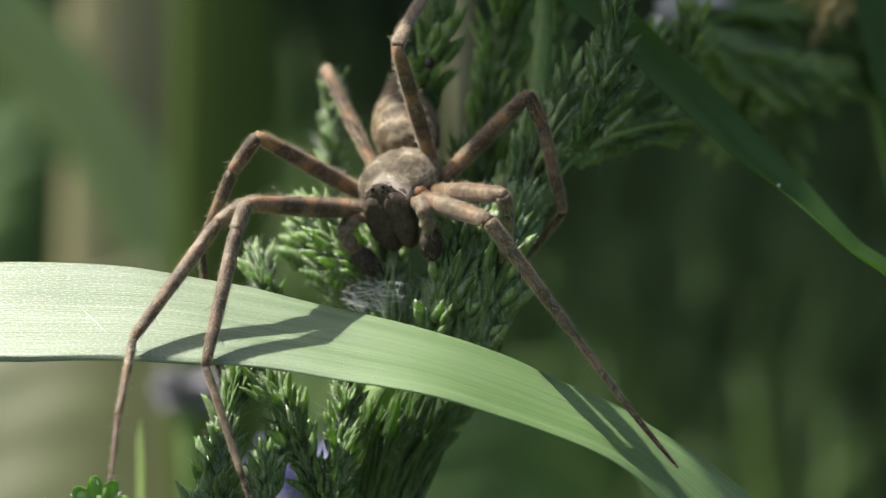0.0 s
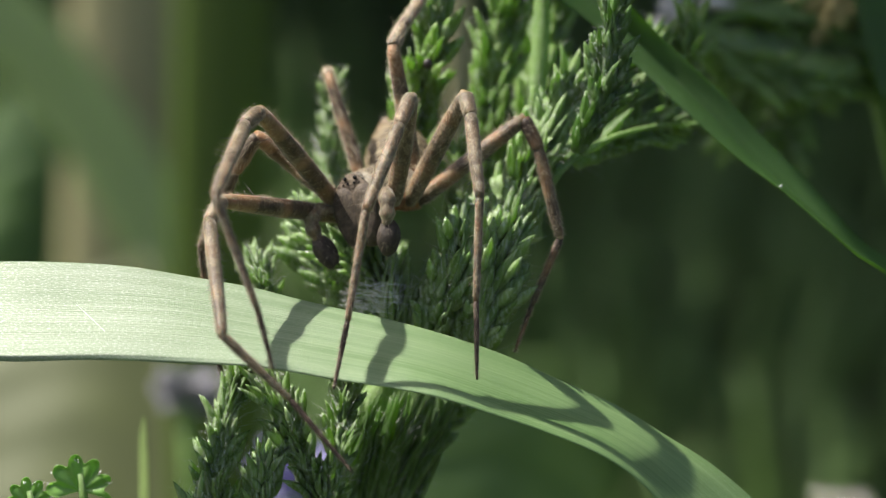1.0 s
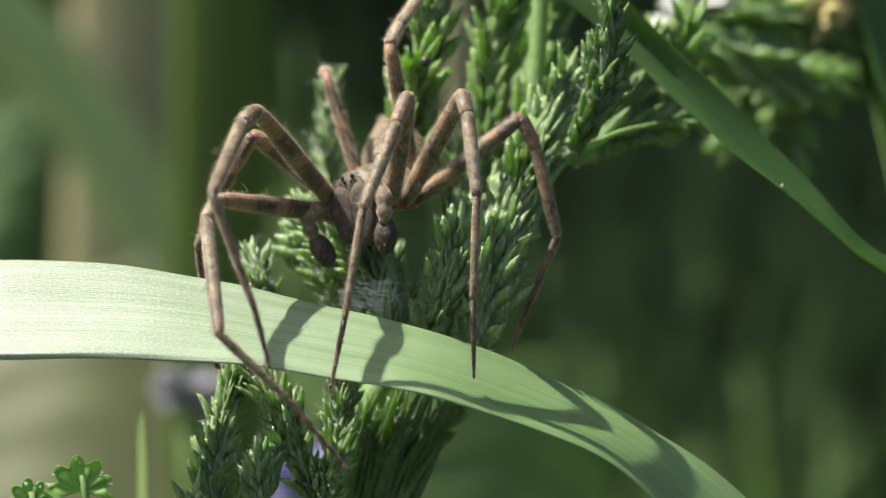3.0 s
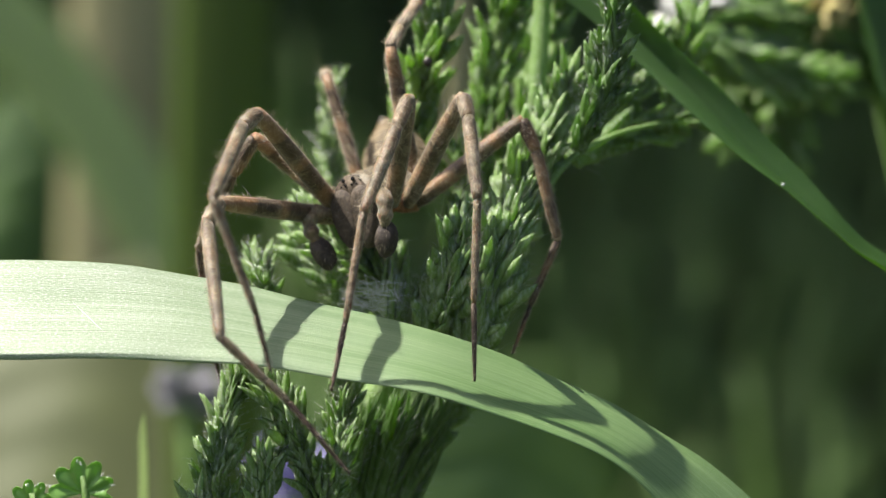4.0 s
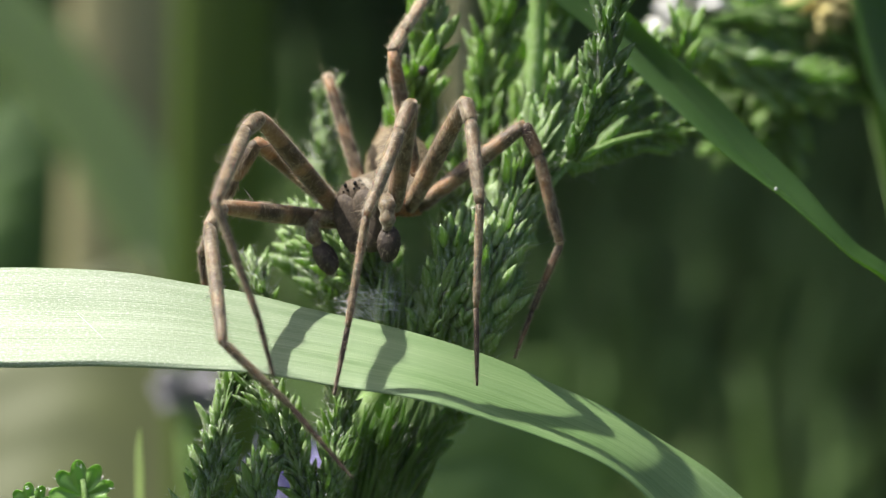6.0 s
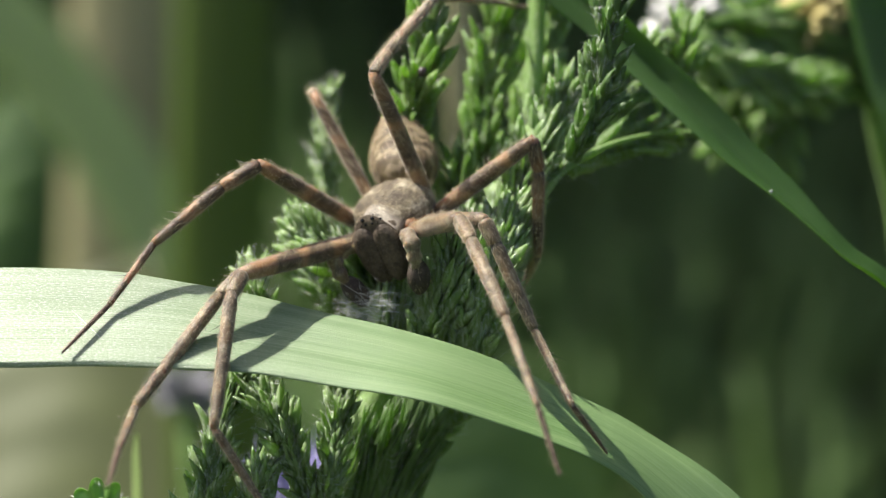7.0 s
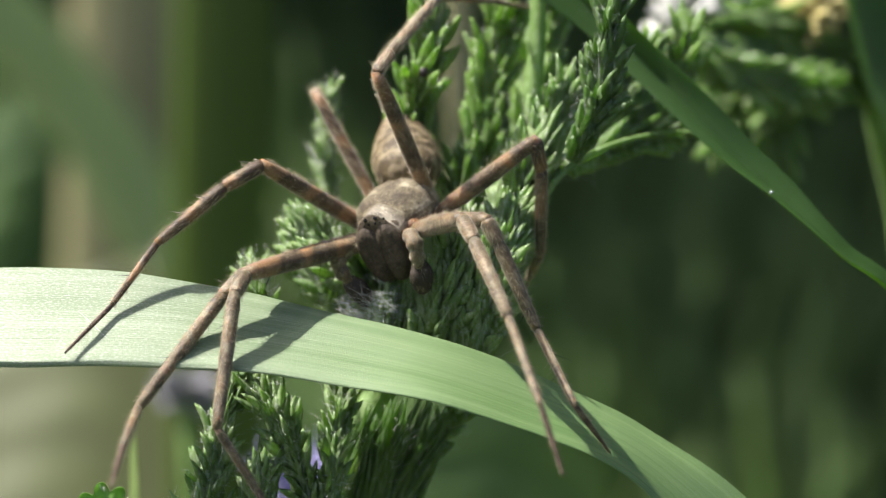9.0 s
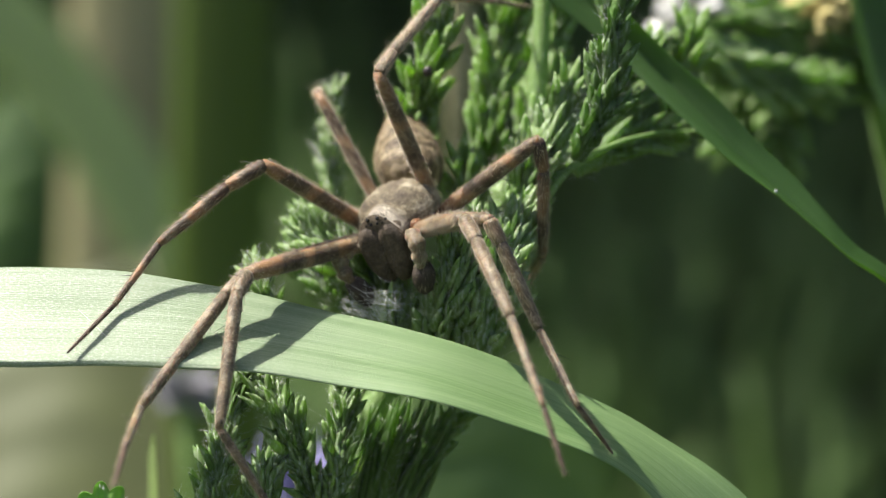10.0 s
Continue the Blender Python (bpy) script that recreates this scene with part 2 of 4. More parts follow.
def spline(points, n):
    """n + 1 points on a smooth line through the given ones."""
    pts = [Vector(p) for p in points]
    pts = [pts[0] * 2 - pts[1], *pts, pts[-1] * 2 - pts[-2]]
    out = []
    for i in range(n + 1):
        s = i / n * (len(pts) - 3)
        k = min(int(s), len(pts) - 4)
        t = s - k
        a, b, c, d = pts[k:k + 4]
        out.append(0.5 * (2 * b + (c - a) * t + (2 * a - 5 * b + 4 * c - d) * t * t + (3 * b - a - 3 * c + d) * t ** 3))
    return out


class Build:
    """Gathers points and faces, with a material slot each."""

    def __init__(self):
        self.v, self.f, self.s = [], [], []

    def tube(self, pts, radii, sides=8, slot=0, flat=1.0):
        base = len(self.v)
        n = len(pts)
        pts = [Vector(p) for p in pts]
        ref = None
        for i, p in enumerate(pts):
            t = (pts[min(i + 1, n - 1)] - pts[max(i - 1, 0)]).normalized()
            if ref is None:
                ref = Vector((0, 0, 1)) if abs(t.z) < 0.9 else Vector((1, 0, 0))
            a = (ref - t * ref.dot(t)).normalized()
            ref = a
            b = t.cross(a)
            for k in range(sides):
                w = 2 * math.pi * k / sides
                self.v.append(p + (a * math.cos(w) * flat + b * math.sin(w)) * radii[i])
        for i in range(n - 1):
            for k in range(sides):
                q = (k + 1) % sides
                self.f.append((base + i * sides + k, base + i * sides + q, base + (i + 1) * sides + q, base + (i + 1) * sides + k))
                self.s.append(slot)
        self.f.append(tuple(base + k for k in reversed(range(sides))))
        self.f.append(tuple(base + (n - 1) * sides + k for k in range(sides)))
        self.s += [slot, slot]

    def spike(self, root, tip, r, slot=0, sides=3):
        """A fine bristle."""
        root, tip = Vector(root), Vector(tip)
        t = (tip - root).normalized()
        a = t.orthogonal().normalized()
        b = t.cross(a)
        base = len(self.v)
        for k in range(sides):
            w = 2 * math.pi * k / sides
            self.v.append(root + (a * math.cos(w) + b * math.sin(w)) * r)
        self.v.append(tip)
        for k in range(sides):
            self.f.append((base + k, base + (k + 1) % sides, base + sides))
            self.s.append(slot)

    def lobe(self, root, tip, width, side, normal, slot=0, bend=0.0, thick=0.35):
        """A small pointed fleshy leaf lobe with a keeled cross-section."""
        root, tip = Vector(root), Vector(tip)
        base = len(self.v)
        prof = ((0.0, 0.5), (0.28, 1.0), (0.6, 0.85), (0.85, 0.4))
        for s, w in prof:
            c = root.lerp(tip, s) + normal * (bend * 4 * s * (1 - s))
            h = width * 0.5 * w
            self.v += [c + side * h, c + normal * h * thick * 1.2, c - side * h, c - normal * h * thick]
        self.v.append(tip)
        for i in range(3):
            for k in range(4):
                q = (k + 1) % 4
                self.f.append((base + i * 4 + k, base + i * 4 + q, base + i * 4 + 4 + q, base + i * 4 + 4 + k))
                self.s.append(slot)
        for k in range(4):
            self.f.append((base + 12 + k, base + 12 + (k + 1) % 4, base + 16))
            self.s.append(slot)

    def done(self, name, mats, parent=None, label="", smooth=True):
        return mesh_object(name, self.v, self.f, mats, parent, label, slots=self.s, smooth=smooth)


def ball(b, centre, radii, slot=0, rings=8, sides=12, turn=None):
    centre = Vector(centre)
    base = len(b.v)
    for i in range(rings + 1):
        th = math.pi * (0.02 + 0.96 * i / rings)
        for k in range(sides):
            ph = 2 * math.pi * k / sides
            p = Vector((math.sin(th) * math.cos(ph) * radii[0], -math.cos(th) * radii[1], math.sin(th) * math.sin(ph) * radii[2]))
            b.v.append(centre + (turn @ p if turn else p))
    for i in range(rings):
        for k in range(sides):
            q = (k + 1) % sides
            b.f.append((base + i * sides + k, base + i * sides + q, base + (i + 1) * sides + q, base + (i + 1) * sides + k))
            b.s.append(slot)
    b.f += [tuple(base + k for k in reversed(range(sides))), tuple(base + rings * sides + k for k in range(sides))]
    b.s += [slot, slot]


def ribbon(name, edge_a, edge_b, mat, n=90, across=14, thick=0.12, fold=0.0, ribs=0.0, parent=None, label="", wavy=0.0, rolled=0.0):
    """A grass blade between two edge lines, with a keel (fold), fine ribs and real thickness."""
    la, lb = spline(edge_a, n), spline(edge_b, n)
    verts, uvs, faces = [], [], []
    run = 0.0
    for i in range(n + 1):
        if i:
            run += (la[i] - la[i - 1]).length
        a, b = la[i], lb[i]
        t = (la[min(i + 1, n)] - la[max(i - 1, 0)] + lb[min(i + 1, n)] - lb[max(i - 1, 0)]).normalized()
        nor = t.cross(b - a)
        nor = nor.normalized() if nor.length > 1e-6 else Vector((0, 0, 1))
        w = (b - a).length
        for sgn in (1, -1):
            for k in range(across + 1):
                s = k / across
                edge = 1 - abs(2 * s - 1) ** 6
                h = fold * w * (1 - abs(2 * s - 1)) + ribs * math.cos(k * math.pi) + sgn * thick * 0.5 * (0.25 + 0.75 * edge)
                h += wavy * noise.noise(Vector((run * 0.25, s * 3.0, 1.7)))
                p = a.lerp(b, s) + nor * h
                if rolled and s > 0.94:
                    p.y += (a.lerp(b, 0.94).y - a.lerp(b, s).y) * rolled * max(0.0, 1 - i / n * 2.0)
                verts.append(p)
                uvs.append((run / 10.0, s))
    row = across + 1
    for i in range(n):
        for k in range(across):
            p = i * 2 * row + k
            q = p + 2 * row
            faces.append((p, p + 1, q + 1, q))
            p, q = p + row, q + row
            faces.append((q, q + 1, p + 1, p))
        p = i * 2 * row
        q = p + 2 * row
        faces.append((p + row, p, q, q + row))
        faces.append((p + row - 1, p + 2 * row - 1, q + 2 * row - 1, q + row - 1))
    thing = new(name)
    mesh_object("blade", verts, faces, mat, thing, uvs=uvs)
    return thing


def frond(name, points, width, pairs, parent, seed, lobes=6, face=(0, -1, 0.25), size=1.0, down=150, mat=None, tilt=0.5, stem_r=0.16, scaly=True):
    """A feathery leaf: a midrib with pairs of side leaflets, each cut into narrow pointed lobes, and pale down."""
    rnd = random.Random(seed)
    b = Build()
    pairs = int(pairs * (1.3 if scaly else 1.25))
    line = spline(points, pairs * 3)
    m = len(line) - 1
    b.tube(line, [stem_r * (1 - 0.8 * i / m) for i in range(m + 1)], 6, 1)
    face = Vector(face).normalized()
    # The fused middle of the leaf: a soft keeled sheet under the lobes.
    base, sides = len(b.v), 10
    for i, p in enumerate(line):
        t = (line[min(i + 1, m)] - line[max(i - 1, 0)]).normalized()
        side = t.cross(face).normalized()
        nor = side.cross(t).normalized()
        half = width * (0.62 if scaly else 0.5) * (0.25 + math.sin(math.pi * min(1, 0.06 + 0.9 * i / m) ** 0.8)) * (1 + 0.3 * noise.noise(p * 1.7)) * (1.02 - (i / m) ** 5)
        for k in range(sides):
            w = 2 * math.pi * k / sides
            b.v.append(p + side * math.cos(w) * half + nor * (math.sin(w) * 0.3 - 0.25 * math.cos(w) ** 2) * half)
    for i in range(m):
        for k in range(sides):
            q = (k + 1) % sides
            b.f.append((base + i * sides + k, base + i * sides + q, base + (i + 1) * sides + q, base + (i + 1) * sides + k))
            b.s.append(0)
    b.f += [tuple(base + k for k in reversed(range(sides))), tuple(base + m * sides + k for k in range(sides))]
    b.s += [0, 0]
    for i in range(pairs):
        for sgn in (-1, 1):
            s = (i + 0.5 + rnd.uniform(-0.35, 0.35)) / pairs
            k = min(int(s * m), m - 1)
            p = line[k].lerp(line[k + 1], s * m - k)
            t = (line[k + 1] - line[k]).normalized()
            side = t.cross(face).normalized() * sgn
            nor = side.cross(t).normalized() * sgn
            roll = rnd.uniform(-tilt, tilt) * 2.0 + 0.35
            side = (side * math.cos(roll) + nor * math.sin(roll)).normalized()
            nor = side.cross(t).normalized() * sgn
            ln = width * (0.35 + 0.65 * math.sin(math.pi * min(1, 0.15 + 0.82 * s) ** 0.8)) * rnd.uniform(0.8, 1.25)
            ln *= 1.45
            grown = size
            size = grown * rnd.uniform(0.72, 1.12)
            ang = rnd.uniform(0.16, 0.48)
            ax = (side * math.sin(ang) + t * math.cos(ang)).normalized()
            end = p + ax * ln + t * ln * 0.2
            ax = (end - p).normalized()
            across = ax.cross(nor).normalized()
            broad = (rnd.uniform(0.75, 1.05) if scaly else rnd.uniform(0.55, 0.8)) * size
            b.lobe(p - ax * 0.1, end, broad, across, nor, 0, rnd.uniform(-0.1, 0.35), 0.30)
            count = rnd.randrange(3, 6) if scaly else rnd.randrange(lobes - 2, lobes + 1)
            for j in range(count):
                u = (j + 0.5) / count
                out = 1.0 if j % 2 else -1.0
                q = p.lerp(end, 0.05 + 0.75 * u) + across * out * broad * 0.25
                d = (ax + t * rnd.uniform(0.0, 0.3) + nor * rnd.uniform(-0.2, 0.4) + across * out * (rnd.uniform(0.08, 0.38) if scaly else rnd.uniform(0.15, 0.5))).normalized()
                ll = size * (rnd.uniform(1.1, 2.0) if scaly else rnd.uniform(0.8, 1.7)) * (0.65 + 0.45 * math.sin(math.pi * u))
                sd = d.cross(nor).normalized()
                nn = sd.cross(d).normalized()
                b.lobe(q - d * 0.15, q + d * ll, size * (rnd.uniform(0.42, 0.66) if scaly else rnd.uniform(0.34, 0.50)), sd, nn, 0, rnd.uniform(-0.08, 0.2), 0.42)
                if down:
                    for _ in range(3):
                        h = q + d * ll * rnd.uniform(0.2, 0.95)
                        b.spike(h + sd * 0.1, h + (sd * rnd.choice((-1, 1)) + nn * rnd.uniform(-1, 1) + d * 0.7) * rnd.uniform(0.2, 0.6), 0.0045, 2)
            size = grown
    for i in range(down):
        k = rnd.randrange(m)
        d = Vector((rnd.gauss(0, 1), rnd.gauss(0, 1), rnd.gauss(0, 1))).normalized()
        p = line[k] + d * width * rnd.uniform(0.15, 0.9)
        b.spike(p, p + (d + (line[k + 1] - line[k]).normalized() * 0.5) * rnd.uniform(0.3, 1.1), 0.005, 2)
    return b.done(name, [mat or YARROW, YARROW_STEM, DOWN], parent)


# ---- ground ----
def build_ground():
    n = 60
    verts, faces = [], []
    for i in range(n + 1):
        for j in range(n + 1):
            x = math.copysign(abs(2 * i / n - 1) ** 3, 2 * i - n) * 150000
            y = math.copysign(abs(2 * j / n - 1) ** 3, 2 * j - n) * 150000
            verts.append((x, y, 6 * noise.noise(Vector((x * 0.004, y * 0.004, 0)))))
    for i in range(n):
        for j in range(n):
            p = i * (n + 1) + j
            faces.append((p, p + n + 1, p + n + 2, p + 1))
    return tagged(mesh_object("ground", verts, faces, SOIL), "dark mossy meadow soil under the plants", "ground", kind="structure")


build_ground()


# ---- background plants ----
def standing_blade(name, foot, via, tip, width, mat, label, group="", lean=(1, 0.2, 0)):
    """A broad blade that rises from the soil."""
    c = spline([foot, via, tip], 6)
    w = Vector(lean).normalized() * width * 0.5
    prof = (0.6, 0.85, 1.0, 1.0, 0.95, 0.75, 0.08)
    a = [p + w * s for p, s in zip(c, prof)]
    b = [p - w * s for p, s in zip(c, prof)]
    ob = ribbon(name, a, b, mat, n=30, across=6, thick=0.3, fold=0.06)
    rib = Build()
    rib.tube(c, [0.05 * width * s + 0.05 for s in prof], 6)
    rib.done("midrib", [mat], ob)
    return tagged(ob, label, "grass", group)


def broad_leaf(name, foot, centre, along, across, mat, label):
    """A broad oval leaf on a stalk, with a keel along its midrib."""
    thing = new(name)
    foot, centre, along, across = Vector(foot), Vector(centre), Vector(along), Vector(across)
    nor = along.cross(across).normalized()
    root = centre - along
    b = Build()
    b.tube(spline([foot, foot.lerp(root, 0.6) + nor * 3, root], 10), [1.6 - 0.06 * i for i in range(11)], 6)
    b.done("stalk", [mat], thing)
    b = Build()
    n = 16
    for i in range(n + 1):
        s = i / n
        w = math.sin(math.pi * (0.04 + 0.95 * s) ** 0.85) ** 0.8
        c = root + along * 2 * s - nor * (6 * s * s)
        for k in range(9):
            q = k / 4 - 1
            b.v.append(c + across * (q * w) + nor * (abs(q) * 4 * w + 1.2 * math.sin(s * 30 + abs(q) * 6)))
    for i in range(n):
        for k in range(8):
            p = i * 9 + k
            b.f.append((p, p + 1, p + 10, p + 9))
            b.s.append(0)
    blade = b.done("blade", [mat], thing)
    solid = blade.modifiers.new("thickness", "SOLIDIFY")
    solid.thickness = 0.0005
    return tagged(thing, label, "leaf")


standing_blade("grass_leaf", (-2.38, 300.94, -11.39), (-54.47, 296.64, 112.64), (-99.76, 286.70, 162.11), 13.5, GRASS_GREY, "grey-green grass leaf leaning across behind the spider", lean=(0.7, 0.2, 0.7))
standing_blade("grass_leaf", (-31.66, 204.23, -33.51), (-30.08, 229.62, 134.02), (-28.30, 239.99, 182.80), 13.5, GRASS_FAR, "upright bright green grass leaf behind the spider")
standing_blade("grass_leaf", (-69.35, 338.19, -76.65), (-62.51, 380.45, 122.16), (-57.88, 393.31, 182.67), 21, STRAW, "dry straw-coloured grass leaf in the meadow")
drooping = ribbon(
    "grass_leaf",
    [(89.04, 120.36, 4.77), (35.61, 120.43, 197.51), (3.27, 86.84, 183.78), (0.66, 75.06, 166.83), (0.24, 70.94, 157.04), (0.65, 69.28, 149.27)],
    [(91.39, 120.36, 4.77), (37.60, 121.05, 200.43), (5.85, 87.20, 185.46), (2.57, 76.06, 166.74), (2.05, 71.93, 156.90), (0.90, 69.24, 149.07)],
    STRAW, n=60, across=8, thick=0.2, fold=0.08)
tagged(drooping, "dry straw-coloured grass leaf drooping behind the feathery leaves", "grass")
broad_leaf("dock_leaf", (-58.63, 269.24, -16.25), (-54.59, 248.61, 79.08), (6, 24, 18), (24, 0, -4), OLIVE_LEAF, "pale olive broad leaf in the sun among grass")
broad_leaf("dock_leaf", (-67.14, 361.17, -64.74), (-64.99, 410.60, 71.63), (8, 22, 22), (11, 0, -5), OLIVE_LEAF, "olive broad leaf standing among the grass")
broad_leaf("dock_leaf", (6.34, 235.94, 19.47), (5.21, 227.22, 74.64), (6, 6, 20), (20, 2, -4), MEADOW_LEAF, "dark green broad leaf low in the grass")

# Leaf added only to make the sunlit meadow darker at this spot.
broad_leaf("dock_leaf", (-92.94, 440.0, -5.0), (-95.69, 450.00, 79.51), (12, 14, 26), (17, 0, -3), DARK_LEAF, "dark green broad leaf added to darken the gap behind the leaning grass")

def shrub():
    """An unseen leafy shrub, added so that its crown shades the darker part of the meadow."""
    thing = tagged(new("shrub"), "unseen dense dark green shrub added to shade the meadow", "shrub")
    rnd = random.Random(5)
    b = Build()
    for i in range(7):
        x, y = rnd.uniform(100, 1500), rnd.uniform(2100, 2600)
        b.tube(spline([(x, y, -10), (x + rnd.uniform(-80, 80), y - 150, 320), (x + rnd.uniform(-400, 300), y - rnd.uniform(500, 1300), rnd.uniform(480, 760))], 14),
               [14 - 0.8 * k for k in range(15)], 7)
    b.done("stem", [YARROW_STEM], thing)
    clumps = []
    for low, high, near, count in ((-1000, -130, 1000, 16), (110, 600, 450, 64), (600, 1800, 520, 26), (-150, 40, 1150, 9)):
        for i in range(count):
            z = rnd.uniform(400, 850)
            clumps.append((rnd.uniform(low, high) - 0.6 * z, rnd.uniform(near, 2400) + 0.1 * z, z, rnd.uniform(200, 360)))
    b = Build()
    for i in range(32000):
        cx, cy, cz, cr = rnd.choice(clumps)
        d = Vector((rnd.gauss(0, 1), rnd.gauss(0, 1), rnd.gauss(0, 1))).normalized() * cr * rnd.random() ** 0.4
        c = Vector((cx + d.x, cy + d.y, max(270 + 0.05 * abs(d.x), cz + d.z * 0.7)))
        a = Vector((rnd.gauss(0, 1), rnd.gauss(0, 1), rnd.gauss(0, 0.6))).normalized()
        s = a.cross(Vector((rnd.gauss(0, 0.5), rnd.gauss(0, 0.5), 1))).normalized()
        b.lobe(c, c + a * rnd.uniform(60, 110), rnd.uniform(30, 55), s, s.cross(a).normalized(), 0, 5, 0.04)
    b.done("crown", [DARK_LEAF], thing)
    return thing


shrub()
# Added above the view: shades the feathery plant until it sways aside.
shading_leaf = broad_leaf("dock_leaf", (-230, 210, 0), (-28.5, 41, 225), (0, -36, -2), (14.5, 0, 8.9), OLIVE_LEAF, "unseen broad leaf added to shade the feathery plant, then sway aside")


def meadow_grass():
    """Low grass over the soil behind, too much to count."""
    rnd = random.Random(11)
    b = Build()
    for i in range(12000):
        y = 300 + 2300 * rnd.random() ** 1.3
        x = rnd.uniform(-0.6, 0.6) * (y + 300) + rnd.gauss(0, 60)
        h = rnd.uniform(25, 75)
        root = Vector((x, y, -3))
        tip = root + Vector((rnd.gauss(0, 18), rnd.gauss(0, 18), h))
        s = Vector((rnd.gauss(0, 1), rnd.gauss(0, 1), 0)).normalized()
        n = s.cross(tip - root).normalized()
        b.lobe(root, tip, rnd.uniform(3, 6), s, n, 0, rnd.uniform(-6, 6), 0.1)
    return tagged(b.done("meadow_grass", [MEADOW_LEAF]), "low dark green meadow grass", "grass", kind="stuff")


meadow_grass()

# ---- the arched grass blade ----
arched_blade = ribbon(
    "grass",
    [(-33.77, 3.27, 156.15), (-25.26, 2.74, 158.45), (-19.99, 2.04, 159.02), (-14.35, 1.79, 158.81), (-9.26, 1.62, 157.99), (-4.68, 1.40, 156.97), (-0.10, 1.17, 155.88), (4.53, 1.96, 153.83), (9.24, 2.47, 151.41), (14.20, 2.03, 147.89), (18.44, 1.53, 143.14), (24.14, -1.03, 126.30), (27.46, -7.82, 79.91)],
    [(-33.48, 2.14, 155.63), (-24.38, -1.94, 155.68), (-19.21, -3.18, 155.64), (-13.78, -3.46, 155.74), (-8.90, -3.50, 155.57), (-4.50, -3.62, 155.00), (-0.10, -3.79, 154.19), (4.36, -2.74, 152.41), (8.15, -2.05, 150.37), (11.25, -1.74, 146.99), (14.98, -1.22, 142.25), (21.32, -2.27, 125.26), (25.73, -8.24, 80.34)],
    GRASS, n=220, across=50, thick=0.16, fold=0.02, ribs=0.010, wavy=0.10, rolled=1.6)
b = Build()
b.tube(spline([(-16.25, -0.48, 157.62), (-15.52, -1.21, 157.18), (-14.79, -1.94, 156.72)], 8), [0.003, 0.005, 0.007, 0.008, 0.008, 0.007, 0.006, 0.005, 0.003], 5)
b.done("fibre", [DOWN], arched_blade, "fine white fibre stuck to the blade")
tagged(arched_blade, "pale green arched grass blade with fine parallel veins", "grass blade")

# ---- the leaning blade and other plants beside the spider ----
LEAN_A = [(0.43, 12.50, 175.87), (3.94, 11.60, 171.37), (5.43, 11.20, 169.90), (7.49, 10.60, 168.35), (9.29, 9.80, 166.73), (11.49, 8.60, 164.74), (13.83, 7.60, 162.78), (16.09, 6.90, 161.13), (19.02, 6.00, 158.75), (22.75, 6.20, 155.45), (30.91, 8.52, 142.36), (38.60, 9.81, 61.88)]
LEAN_B = [(4.45, 11.70, 176.71), (7.39, 10.70, 172.00), (8.52, 10.30, 170.11), (10.16, 10.00, 168.37), (11.63, 9.70, 167.01), (13.58, 9.50, 165.20), (15.27, 9.30, 163.41), (17.10, 8.90, 161.65), (19.68, 8.00, 158.88), (23.45, 8.20, 155.38), (32.26, 10.48, 141.97), (40.44, 11.49, 60.16)]
leaning_blade = ribbon("grass", LEAN_A, LEAN_B, GRASS_DARK, n=110, across=24, thick=0.14, fold=-0.17, ribs=0.006, wavy=0.06)
b = Build()
la, lb = spline(LEAN_A, 110), spline(LEAN_B, 110)
keel = []
for i in range(15, 96, 2):
    way = (la[i + 1] - la[i - 1]).cross(lb[i] - la[i]).normalized()
    keel.append(la[i].lerp(lb[i], 0.5) - way * 0.17 * (lb[i] - la[i]).length)
b.tube(keel, [0.07 - 0.0008 * i for i in range(len(keel))], 6)
b.done("midrib", [GRASS_DARK], leaning_blade)
b = Build()
ball(b, (15.83, 7.0, 161.52), (0.08, 0.07, 0.09), rings=8, sides=10)
b.done("dew_drop", [DEW], leaning_blade, "tiny clear dew drop")
tagged(leaning_blade, "deep green keeled grass blade leaning across", "grass blade")
edge_blade = ribbon(
    "grass",
    [(22.10, 33.97, 175.53), (22.73, 32.65, 169.32), (24.16, 31.40, 163.42), (26.22, 29.62, 155.04), (27.95, 26.07, 119.11), (29.10, 16.80, 46.64)],
    [(24.98, 35.99, 175.42), (25.95, 34.65, 169.13), (27.56, 33.45, 163.46), (29.17, 31.58, 154.64), (30.32, 27.93, 118.23), (31.55, 18.46, 44.83)],
    GRASS_DARK, n=40, across=8, thick=0.16, fold=0.1)
tagged(edge_blade, "mid-green upright grass blade out past the flower", "grass blade")
thin_blade = ribbon(
    "grass",
    [(-15.66, 1.37, 87.59), (-15.49, 11.51, 135.29), (-15.41, 13.54, 144.83), (-15.38, 13.83, 147.13), (-15.16, 13.88, 148.37)],
    [(-14.60, 0.68, 88.19), (-14.82, 10.76, 135.59), (-14.91, 12.78, 145.07), (-14.99, 13.38, 146.97), (-15.10, 13.87, 148.31)],
    GRASS_TIP, n=40, across=6, thick=0.12, fold=0.2)
tagged(thin_blade, "thin pale green grass tip standing upright", "grass blade")


